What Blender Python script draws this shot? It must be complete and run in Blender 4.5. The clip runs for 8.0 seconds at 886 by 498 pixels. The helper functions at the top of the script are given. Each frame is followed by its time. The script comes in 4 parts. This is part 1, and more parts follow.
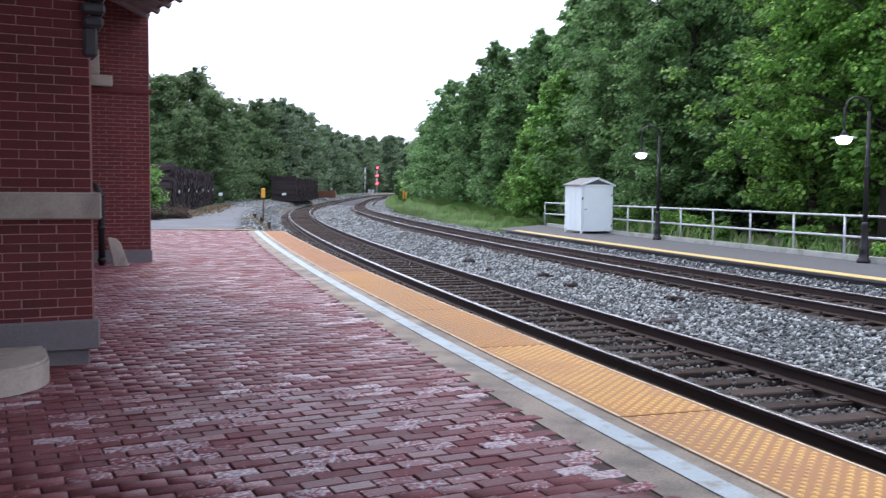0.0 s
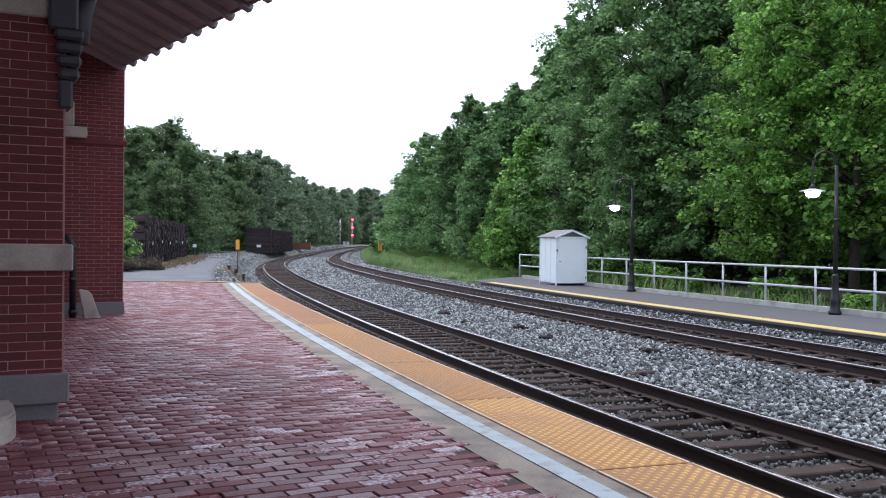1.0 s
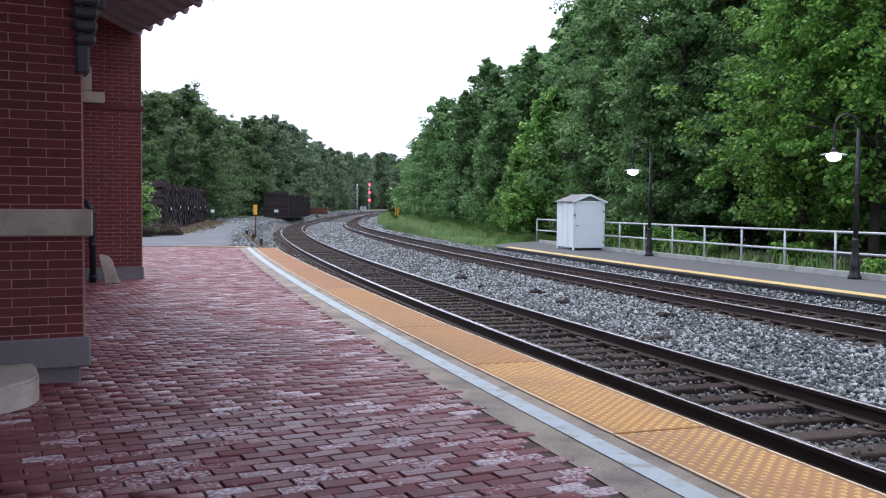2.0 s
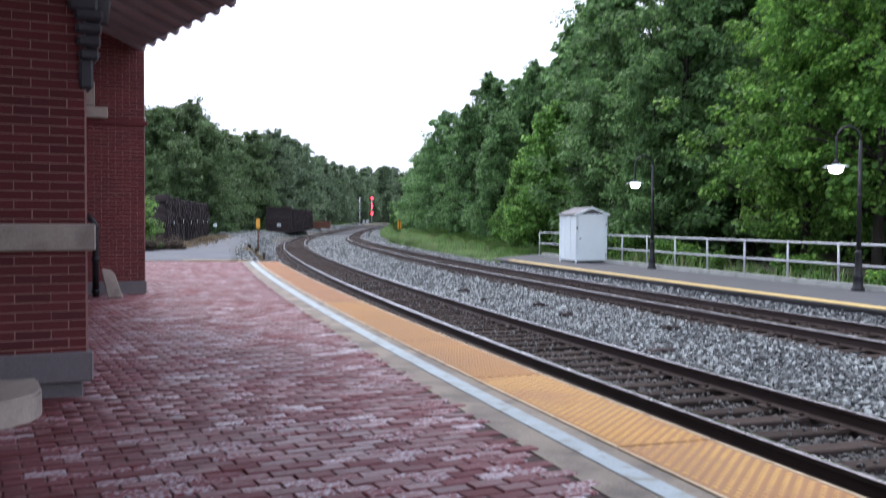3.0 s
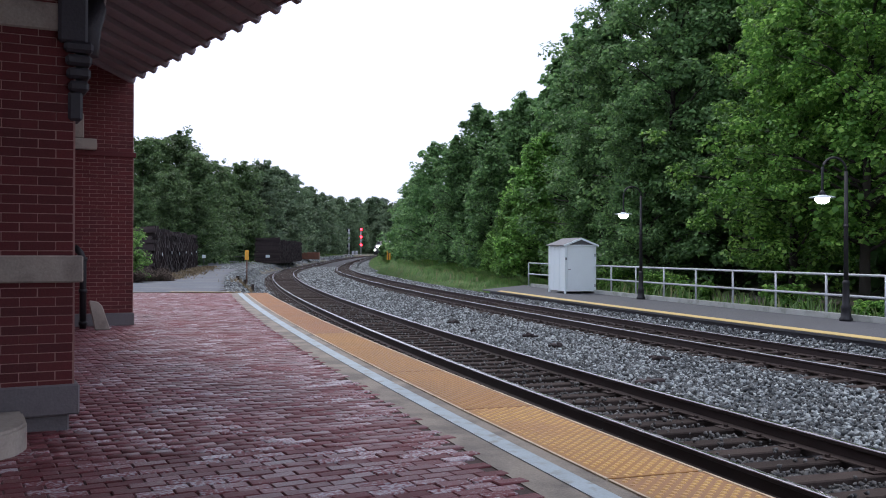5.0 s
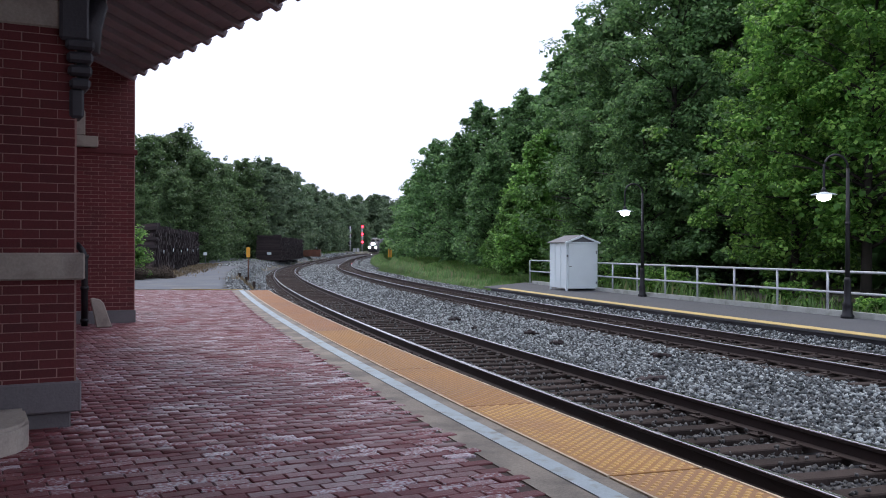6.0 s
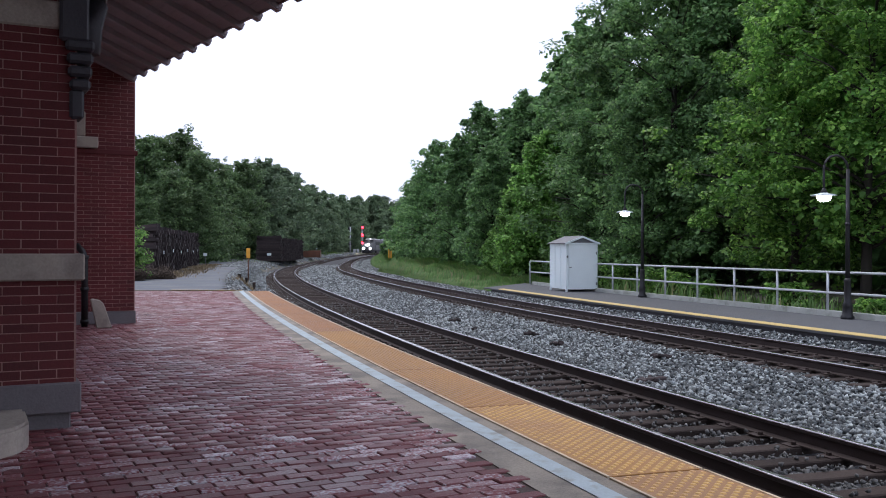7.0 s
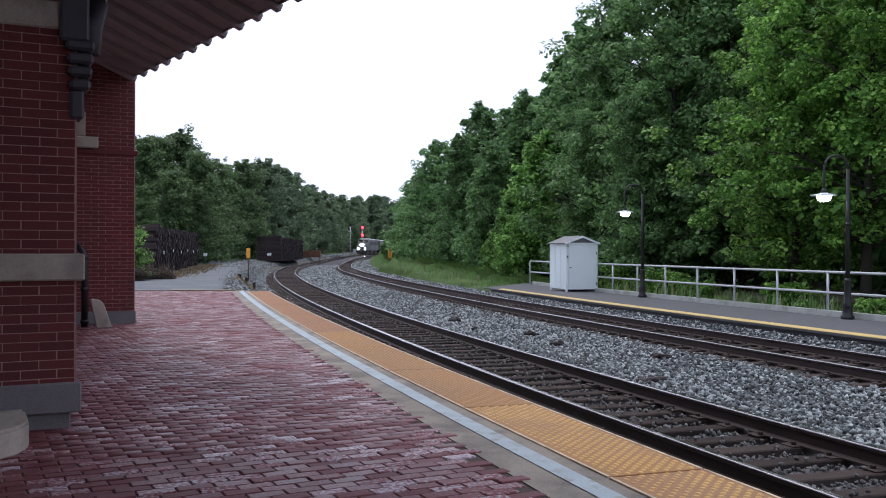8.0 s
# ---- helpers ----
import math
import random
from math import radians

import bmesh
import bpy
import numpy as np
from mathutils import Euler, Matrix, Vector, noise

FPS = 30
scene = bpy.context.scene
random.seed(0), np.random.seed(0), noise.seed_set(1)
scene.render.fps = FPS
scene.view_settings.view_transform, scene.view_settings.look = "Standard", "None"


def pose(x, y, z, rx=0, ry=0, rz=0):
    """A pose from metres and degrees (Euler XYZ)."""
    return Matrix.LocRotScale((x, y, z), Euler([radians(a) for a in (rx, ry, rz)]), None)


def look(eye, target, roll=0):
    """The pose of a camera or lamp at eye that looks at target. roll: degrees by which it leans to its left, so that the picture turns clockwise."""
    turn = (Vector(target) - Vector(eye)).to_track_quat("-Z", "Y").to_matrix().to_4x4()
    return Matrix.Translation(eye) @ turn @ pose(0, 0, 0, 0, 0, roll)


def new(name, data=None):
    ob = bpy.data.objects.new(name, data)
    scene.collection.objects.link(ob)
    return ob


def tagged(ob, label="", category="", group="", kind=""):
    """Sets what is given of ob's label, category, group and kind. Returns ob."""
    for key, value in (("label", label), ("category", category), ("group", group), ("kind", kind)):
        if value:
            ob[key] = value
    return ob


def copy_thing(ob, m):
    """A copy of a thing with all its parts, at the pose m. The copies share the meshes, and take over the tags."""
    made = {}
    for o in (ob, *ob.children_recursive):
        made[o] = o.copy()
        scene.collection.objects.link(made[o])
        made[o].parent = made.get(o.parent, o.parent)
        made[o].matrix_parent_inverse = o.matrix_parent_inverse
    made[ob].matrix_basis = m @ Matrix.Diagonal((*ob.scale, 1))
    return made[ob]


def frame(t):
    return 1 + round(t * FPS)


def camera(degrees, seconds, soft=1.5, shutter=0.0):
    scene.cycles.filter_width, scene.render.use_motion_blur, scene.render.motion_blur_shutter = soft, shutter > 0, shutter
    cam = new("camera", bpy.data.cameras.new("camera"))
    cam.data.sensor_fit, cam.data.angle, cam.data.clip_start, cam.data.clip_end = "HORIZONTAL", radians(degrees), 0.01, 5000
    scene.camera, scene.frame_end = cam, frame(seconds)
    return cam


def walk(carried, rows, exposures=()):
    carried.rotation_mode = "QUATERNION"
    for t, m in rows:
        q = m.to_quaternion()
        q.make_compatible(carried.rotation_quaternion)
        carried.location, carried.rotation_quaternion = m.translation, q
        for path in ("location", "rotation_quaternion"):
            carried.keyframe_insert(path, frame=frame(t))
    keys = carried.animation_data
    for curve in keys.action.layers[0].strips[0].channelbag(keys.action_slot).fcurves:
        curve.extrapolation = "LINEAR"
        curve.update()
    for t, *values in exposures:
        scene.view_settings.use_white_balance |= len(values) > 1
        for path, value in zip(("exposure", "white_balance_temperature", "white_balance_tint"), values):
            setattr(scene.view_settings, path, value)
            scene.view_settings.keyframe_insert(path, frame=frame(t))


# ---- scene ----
cam = camera(51.45, 8.0, soft=1.0, shutter=0.5)
EYE = (0.0, 0.0, 1.30)
# seconds, yaw, pitch, roll of a camera that stands and is turned by hand until it settles
TURNS = [(0.0, 0.918, -3.634, 0.486), (0.5, -0.669, -1.914, 0.492), (1.0, -0.626, -0.388, 0.557),
         (1.5, -0.078, -1.42, 0.561), (2.8, 0.721, -3.343, 0.363), (3.0, 0.589, -1.766, 0.26),
         (3.5, 0.132, 0.519, 0.193), (4.0, -0.099, 0.522, 0.153), (4.5, -0.112, 0.361, 0.165),
         (6.0, -0.001, -0.006, 0.153), (6.5, 0.0, 0.04, 0.155), (7.0, 0.0, 0.044, 0.152), (8.0, 0.003, 0.045, 0.153)]
walk(cam, [(t, pose(*EYE, 90 + p, -r, y)) for t, y, p, r in TURNS],
     exposures=[(0.0, 0.72), (0.5, 0.64), (1.5, 0.45), (2.8, 0.60), (3.0, 0.58), (3.5, 0.34), (4.0, 0.18), (4.5, 0.05), (6.0, 0.0), (8.0, 0.0)])

# ---- light: a bright overcast evening sky ----
world = bpy.data.worlds.new("world")
scene.world = world
world.use_nodes = True
wn, wl = world.node_tree.nodes, world.node_tree.links
sky = wn.new("ShaderNodeTexSky")
sky.sky_type, sky.sun_disc = "NISHITA", False
sky.sun_elevation, sky.sun_rotation = radians(63), radians(-20)
sky.air_density, sky.dust_density, sky.ozone_density = 1.0, 4.0, 1.0
scale_sky = wn.new("ShaderNodeVectorMath")
scale_sky.operation = "SCALE"
scale_sky.inputs["Scale"].default_value = 0.12
veil = wn.new("ShaderNodeMix")
veil.data_type = "RGBA"
veil.inputs["Factor"].default_value = 0.8
veil.inputs["B"].default_value = (1.17, 1.24, 1.58, 1)
wl.new(sky.outputs["Color"], scale_sky.inputs[0])
wl.new(scale_sky.outputs[0], veil.inputs["A"])
wl.new(veil.outputs["Result"], wn["Background"].inputs["Color"])
wn["Background"].inputs["Strength"].default_value = 1.0
sun = new("sun", bpy.data.lights.new("sun", "SUN"))
sun.data.energy, sun.data.angle, sun.data.color = 1.1, radians(28), (1.0, 0.95, 0.88)
sun.matrix_world = look((-9, 24, 52), (0, 0, 0))


# ---- materials ----
def material(name, base, rough=0.8, spread=0.35, scale=3.0, fine=40.0, bump=0.2, bump_scale=60.0, metal=0.0, per_object=0.0,
             per_island=0.0, tint=None, spec=0.5, tint_at=0.55, rough_random=0.0, scuff=None):
    """Base colour with large stains and fine grain, optional tint patches, random shade per object or island, bump."""
    m = bpy.data.materials.new(name)
    m.use_nodes = True
    n, k = m.node_tree.nodes, m.node_tree.links
    b = n["Principled BSDF"]
    b.inputs["Roughness"].default_value, b.inputs["Metallic"].default_value = rough, metal
    b.inputs["Specular IOR Level"].default_value = spec
    tc = n.new("ShaderNodeNewGeometry")

    def grain(sc, detail=4.0):
        t = n.new("ShaderNodeTexNoise")
        t.inputs["Scale"].default_value, t.inputs["Detail"].default_value = sc, detail
        k.new(tc.outputs["Position"], t.inputs["Vector"])
        return t.outputs["Fac"]

    def calc(op, a, c):
        q = n.new("ShaderNodeMath")
        q.operation = op
        for i, v in enumerate((a, c)):
            if isinstance(v, (int, float)):
                q.inputs[i].default_value = v
            else:
                k.new(v, q.inputs[i])
        return q.outputs[0]
    big, small = grain(scale), grain(fine, 6.0)
    v = calc("ADD", calc("MULTIPLY", calc("SUBTRACT", big, 0.5), 2.2 * spread), calc("MULTIPLY", calc("SUBTRACT", small, 0.5), 1.6 * spread))
    piece = tc.outputs["Random Per Island"]
    if per_object:
        oi = n.new("ShaderNodeObjectInfo")
        if per_island and per_object == per_island:
            piece = calc("FRACT", calc("ADD", calc("MULTIPLY", oi.outputs["Random"], 5.37), calc("MULTIPLY", piece, 3.71)), 0.0)
        else:
            v = calc("ADD", v, calc("MULTIPLY", calc("SUBTRACT", oi.outputs["Random"], 0.5), per_object))
    if per_island:
        v = calc("ADD", v, calc("MULTIPLY", calc("SUBTRACT", piece, 0.5), per_island))
    v = calc("MAXIMUM", calc("ADD", v, 1.0), 0.12)
    col = n.new("ShaderNodeMix")
    col.data_type = "RGBA"
    col.inputs["A"].default_value = (*base, 1)
    col.inputs["B"].default_value = (*(tint or base), 1)
    if tint:
        r = n.new("ShaderNodeMapRange")
        r.inputs["From Min"].default_value, r.inputs["From Max"].default_value = tint_at - 0.08, tint_at + 0.1
        src = grain(scale * 1.7, 5.0)
        if per_island:
            src = calc("ADD", calc("MULTIPLY", src, 0.45), calc("MULTIPLY", piece, 0.55))
        elif per_object:
            src = calc("ADD", calc("MULTIPLY", src, 0.45), calc("MULTIPLY", oi.outputs["Random"], 0.55))
        k.new(src, r.inputs["Value"])
        k.new(r.outputs[0], col.inputs["Factor"])
    else:
        col.inputs["Factor"].default_value = 0
    face = col.outputs["Result"]
    if scuff:
        wear = n.new("ShaderNodeMapRange")
        wear.inputs["From Min"].default_value, wear.inputs["From Max"].default_value = 0.57, 0.67
        mixed = calc("ADD", calc("MULTIPLY", grain(38.0, 2.5), 0.6), calc("ADD", calc("MULTIPLY", grain(1.3, 3.0), 0.15), calc("MULTIPLY", piece, 0.25)))
        k.new(mixed, wear.inputs["Value"])
        worn = n.new("ShaderNodeMix")
        worn.data_type = "RGBA"
        worn.inputs["B"].default_value = (*scuff, 1)
        k.new(wear.outputs[0], worn.inputs["Factor"])
        k.new(face, worn.inputs["A"])
        face = worn.outputs["Result"]
    sc = n.new("ShaderNodeVectorMath")
    sc.operation = "SCALE"
    k.new(face, sc.inputs[0])
    k.new(v, sc.inputs["Scale"])
    k.new(sc.outputs[0], b.inputs["Base Color"])
    if rough_random:
        rnd = calc("FRACT", calc("MULTIPLY", piece, 7.31), 0.0)
        big = calc("ADD", big, calc("MULTIPLY", calc("SUBTRACT", rnd, 0.5), rough_random))
    rr = calc("MINIMUM", calc("MAXIMUM", calc("ADD", calc("MULTIPLY", calc("SUBTRACT", big, 0.5), 0.35), rough), 0.05), 1.0)
    k.new(rr, b.inputs["Roughness"])
    if bump:
        bp = n.new("ShaderNodeBump")
        bp.inputs["Strength"].default_value, bp.inputs["Distance"].default_value = bump, 0.01
        k.new(grain(bump_scale, 6.0), bp.inputs["Height"])
        k.new(bp.outputs["Normal"], b.inputs["Normal"])
    return m


def glow(name, colour, strength):
    m = bpy.data.materials.new(name)
    m.use_nodes = True
    b = m.node_tree.nodes["Principled BSDF"]
    b.inputs["Base Color"].default_value = (*colour, 1)
    b.inputs["Emission Color"].default_value = (*colour, 1)
    b.inputs["Emission Strength"].default_value = strength
    return m


def leaf_material(name, base, light, vary=0.8, through_light=0.5):
    """Leaves: varied green per leaf and per tree, some light let through."""
    m = material(name, base, rough=0.5, spread=0.3, scale=0.45, fine=9.0, bump=0.0, per_island=vary, per_object=0.3, tint=light, tint_at=0.62, spec=0.35)
    n, k = m.node_tree.nodes, m.node_tree.links
    b, out = n["Principled BSDF"], n["Material Output"]
    tr, mix = n.new("ShaderNodeBsdfTranslucent"), n.new("ShaderNodeMixShader")
    mix.inputs[0].default_value = through_light
    k.new(b.inputs["Base Color"].links[0].from_socket, tr.inputs["Color"])
    k.new(b.outputs[0], mix.inputs[1])
    k.new(tr.outputs[0], mix.inputs[2])
    k.new(mix.outputs[0], out.inputs["Surface"])
    return m


M_BRICK = material("wall_brick", (0.112, 0.020, 0.021), 0.85, 0.3, 1.2, 60, 0.3, 90, per_object=0.35, per_island=0.4)
M_MORTAR = material("mortar", (0.33, 0.195, 0.175), 0.95, 0.3, 2.0, 80, 0.3, 120)
M_STONE = material("limestone", (0.36, 0.315, 0.265), 0.85, 0.3, 2.0, 50, 0.3, 60, tint=(0.24, 0.205, 0.18))
M_RIM = material("worn_edging", (0.62, 0.52, 0.37), 0.7, 0.3, 3.0, 40, 0.1, 60, tint=(0.42, 0.30, 0.18), tint_at=0.6)
M_STONE_DARK = material("bluestone", (0.15, 0.138, 0.142), 0.85, 0.3, 2.5, 50, 0.3, 60)
M_PAVER = material("paver", (0.172, 0.046, 0.053), 0.52, 0.28, 0.8, 45, 0.45, 70, per_object=0.55, per_island=0.55, tint=(0.30, 0.25, 0.30), tint_at=0.84, rough_random=1.15, spec=0.38, scuff=(0.39, 0.35, 0.38))
M_JOINT = material("paver_sand", (0.075, 0.05, 0.045), 0.95, 0.35, 3.0, 60, 0.3, 90)
M_CONCRETE = material("concrete", (0.30, 0.265, 0.22), 0.85, 0.45, 1.5, 60, 0.4, 80, tint=(0.19, 0.172, 0.15), tint_at=0.52)
M_KERB = material("pale_kerb_concrete", (0.40, 0.42, 0.39), 0.85, 0.3, 2.0, 60, 0.3, 80, tint=(0.27, 0.29, 0.25), tint_at=0.56)
M_BLUE = material("painted_line", (0.37, 0.45, 0.49), 0.6, 0.25, 4.0, 60, 0.15, 80, tint=(0.25, 0.25, 0.22), tint_at=0.61)
M_TACTILE = material("tactile_yellow", (0.37, 0.178, 0.046), 0.6, 0.2, 1.0, 40, 0.1, 80, tint=(0.33, 0.165, 0.06), tint_at=0.55, per_object=0.12)
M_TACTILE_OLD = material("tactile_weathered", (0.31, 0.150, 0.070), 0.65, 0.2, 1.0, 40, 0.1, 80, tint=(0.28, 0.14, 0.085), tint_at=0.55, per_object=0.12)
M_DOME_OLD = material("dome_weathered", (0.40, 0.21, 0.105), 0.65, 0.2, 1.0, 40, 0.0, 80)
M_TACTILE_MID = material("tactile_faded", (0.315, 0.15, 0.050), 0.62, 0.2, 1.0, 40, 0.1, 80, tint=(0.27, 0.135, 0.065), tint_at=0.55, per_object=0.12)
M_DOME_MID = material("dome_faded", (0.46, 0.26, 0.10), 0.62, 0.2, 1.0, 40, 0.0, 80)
M_DOME = material("tactile_dome", (0.66, 0.41, 0.14), 0.6, 0.18, 1.0, 40, 0.0, 80, tint=(0.50, 0.28, 0.13), tint_at=0.56)
M_YELLOW = material("yellow_paint", (0.62, 0.46, 0.18), 0.6, 0.2, 2.0, 40, 0.1, 80)
M_WHITE = material("white_paint", (0.77, 0.86, 0.87), 0.55, 0.06, 1.5, 30, 0.04, 40)
M_SHED_ROOF = material("shed_roofing", (0.22, 0.22, 0.225), 0.8, 0.25, 3.0, 40, 0.3, 80)
M_ASPHALT = material("asphalt", (0.095, 0.099, 0.106), 0.85, 0.25, 1.0, 90, 0.4, 150)
M_LOT = material("worn_asphalt", (0.098, 0.112, 0.132), 0.8, 0.45, 0.5, 14, 0.4, 40, tint=(0.135, 0.138, 0.14), tint_at=0.53)
M_RAIL = material("rail_steel", (0.044, 0.029, 0.026), 0.7, 0.3, 4.0, 60, 0.2, 90, metal=0.2)
M_RAIL_TOP = material("rail_head", (0.46, 0.44, 0.45), 0.24, 0.12, 6.0, 60, 0.03, 60, metal=1.0)
M_TIE = material("tie_wood", (0.055, 0.043, 0.038), 0.95, 0.4, 3.0, 50, 0.6, 60, per_object=0.6, per_island=0.6, spec=0.12)
M_STONES = material("ballast_stone", (0.094, 0.106, 0.110), 0.7, 0.2, 0.5, 50, 0.2, 60, per_island=1.5, tint=(0.23, 0.255, 0.255), tint_at=0.6)
M_CRIB = material("dusty_stone", (0.115, 0.115, 0.112), 0.9, 0.2, 0.5, 50, 0.2, 60, per_island=1.0)
M_BED = material("ballast_bed", (0.045, 0.045, 0.05), 0.95, 0.5, 1.0, 24, 0.9, 26)
M_SOIL = material("ground_soil", (0.115, 0.10, 0.08), 0.95, 0.4, 0.25, 12, 0.6, 20, tint=(0.06, 0.085, 0.035), tint_at=0.54)
M_GRASS = material("grass_blade", (0.105, 0.215, 0.045), 0.7, 0.3, 0.5, 9, 0.0, per_island=0.7, tint=(0.17, 0.15, 0.065), tint_at=0.7)
M_GALV = material("galvanised_steel", (0.50, 0.53, 0.56), 0.5, 0.15, 5.0, 40, 0.05, 60, metal=0.35)
M_BLACK = material("black_iron", (0.022, 0.022, 0.025), 0.5, 0.3, 4.0, 40, 0.1, 60, metal=0.3)
M_TIMBER = material("dark_painted_timber", (0.042, 0.04, 0.048), 0.65, 0.3, 2.0, 40, 0.25, 50)
M_SOFFIT = material("soffit_boards", (0.25, 0.212, 0.225), 0.7, 0.25, 1.0, 40, 0.2, 50)
M_ROOF = material("roof_slate", (0.07, 0.07, 0.08), 0.7, 0.3, 1.5, 40, 0.4, 40)
M_BARK = material("bark", (0.035, 0.03, 0.024), 0.95, 0.4, 3.0, 30, 0.8, 30)
M_LEAF = leaf_material("leaves_broad", (0.108, 0.252, 0.050), (0.27, 0.46, 0.105), 0.6)
M_LEAF_DARK = leaf_material("leaves_shaded", (0.128, 0.248, 0.094), (0.21, 0.36, 0.125), 0.6)
M_LEAF_HILL = leaf_material("leaves_bank", (0.128, 0.250, 0.098), (0.21, 0.37, 0.135), 0.6)
M_LEAF_LIGHT = leaf_material("leaves_young", (0.138, 0.29, 0.070), (0.23, 0.41, 0.105))
# Distance haze is put into the leaf colour: paler and bluer with each step
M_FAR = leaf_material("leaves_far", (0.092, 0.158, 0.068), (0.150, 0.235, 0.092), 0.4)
M_MIST = leaf_material("leaves_haze_tinted", (0.148, 0.222, 0.128), (0.205, 0.29, 0.16), 0.35)
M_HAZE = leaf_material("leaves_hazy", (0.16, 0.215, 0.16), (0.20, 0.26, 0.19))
M_DRY = material("dry_grass", (0.24, 0.185, 0.11), 0.95, 0.3, 1.0, 20, 0.0, per_island=0.7)
M_BRUSH = material("dead_brush", (0.075, 0.055, 0.042), 0.95, 0.4, 1.0, 20, 0.0, per_island=0.8)
M_OLD_TIE = material("stacked_tie", (0.038, 0.028, 0.028), 0.9, 0.4, 1.5, 30, 0.5, 40, per_object=0.5, per_island=0.9)
M_RUST = material("rusty_steel", (0.15, 0.065, 0.04), 0.85, 0.4, 2.0, 30, 0.3, 40)
M_ORANGE = material("marker_yellow", (0.72, 0.36, 0.04), 0.6, 0.15, 2.0, 30, 0.05, 40)
M_GREY = material("grey_paint", (0.16, 0.17, 0.18), 0.5, 0.2, 2.0, 30, 0.05, 40, metal=0.2)
M_LOCO = material("locomotive_paint", (0.062, 0.065, 0.072), 0.4, 0.2, 0.7, 20, 0.05, 40)
M_LOCO_TOP = material("locomotive_roof_white", (0.82, 0.82, 0.84), 0.5, 0.15, 0.7, 20, 0.05, 40)
M_COACH = material("coach_paint", (0.065, 0.07, 0.075), 0.4, 0.15, 0.7, 20, 0.05, 40, metal=0.2)
M_GLASS = material("dark_glass", (0.015, 0.018, 0.02), 0.08, 0.1, 2.0, 20, 0.0)
M_LAMP = glow("lamp_glow", (0.90, 0.86, 1.0), 14.0)
M_HEAD = glow("headlight_glow", (1.0, 0.96, 0.98), 60.0)
M_RED = glow("red_signal_glow", (1.0, 0.03, 0.05), 9.0)


# ---- mesh helpers ----
def mesh_of(name, verts, faces, smooth=False):
    me = bpy.data.meshes.new(name)
    me.from_pydata([tuple(map(float, v)) for v in verts], [], [tuple(map(int, f)) for f in faces])
    if smooth:
        me.polygons.foreach_set("use_smooth", [True] * len(me.polygons))
    me.update()
    return me


def fast_mesh(name, verts, faces):
    """A mesh from arrays; all faces have the same number of corners."""
    verts, faces = np.asarray(verts, dtype=np.float32), np.asarray(faces, dtype=np.int32)
    me = bpy.data.meshes.new(name)
    nf, nc = faces.shape
    me.vertices.add(len(verts))
    me.vertices.foreach_set("co", verts.ravel())
    me.loops.add(nf * nc)
    me.loops.foreach_set("vertex_index", faces.ravel())
    me.polygons.add(nf)
    me.polygons.foreach_set("loop_start", np.arange(0, nf * nc, nc, dtype=np.int32))
    me.update(calc_edges=True)
    me.validate()
    return me


def part(name, data, mat, parent=None, label="", m=None):
    """Links a bmesh or mesh as one mesh object under a thing or a part."""
    if isinstance(data, bmesh.types.BMesh):
        me = bpy.data.meshes.new(name)
        data.to_mesh(me)
        data.free()
        data = me
    if mat is not None and not data.materials:
        data.materials.append(mat)
    ob = new(name, data)
    if m is not None:
        ob.matrix_basis = m
    if parent is not None:
        ob.parent = parent
    return tagged(ob, label)


def thing(name, m, label, category, group="", kind=""):
    """An Empty at a thing's base that parents its parts."""
    ob = new(name)
    ob.matrix_basis = m
    return tagged(ob, label, category, group, kind)


def block(bm, c, size, bevel=0.0, rz=0.0, ry=0.0, rx=0.0):
    """Adds a box with bevelled edges to bm."""
    r = bmesh.ops.create_cube(bm, size=1.0, matrix=pose(*c, rx, ry, rz) @ Matrix.Diagonal((*size, 1)))
    if bevel:
        es = list({e for v in r["verts"] for e in v.link_edges})
        bmesh.ops.bevel(bm, geom=es, offset=bevel, segments=1, affect="EDGES", profile=0.7)
    return bm


def boxed(c, size, bevel=0.0, rz=0.0, ry=0.0, rx=0.0):
    return block(bmesh.new(), c, size, bevel, rz, ry, rx)


def tube(bm, pts, radii, n=10, cap=True):
    """A round tube along points, with a radius for each."""
    pts = [Vector(p) for p in pts]
    if isinstance(radii, (int, float)):
        radii = [radii] * len(pts)
    rings = []
    for i, p in enumerate(pts):
        d = (pts[min(i + 1, len(pts) - 1)] - pts[max(i - 1, 0)]).normalized()
        a = d.cross(Vector((0, 0, 1)) if abs(d.z) < 0.9 else Vector((1, 0, 0))).normalized()
        b = d.cross(a)
        rings.append([bm.verts.new(p + (a * math.cos(q) + b * math.sin(q)) * radii[i]) for q in (2 * math.pi * j / n for j in range(n))])
    for r0, r1 in zip(rings, rings[1:]):
        for j in range(n):
            f = bm.faces.new((r0[j], r0[(j + 1) % n], r1[(j + 1) % n], r1[j]))
            f.smooth = True
    if cap:
        bm.faces.new(rings[0][::-1])
        bm.faces.new(rings[-1])
    return bm


def turned(bm, profile, n=14, at=(0, 0)):
    """A lathe form from (radius, height) pairs."""
    return tube(bm, [(at[0], at[1], z) for _, z in profile], [r for r, _ in profile], n)


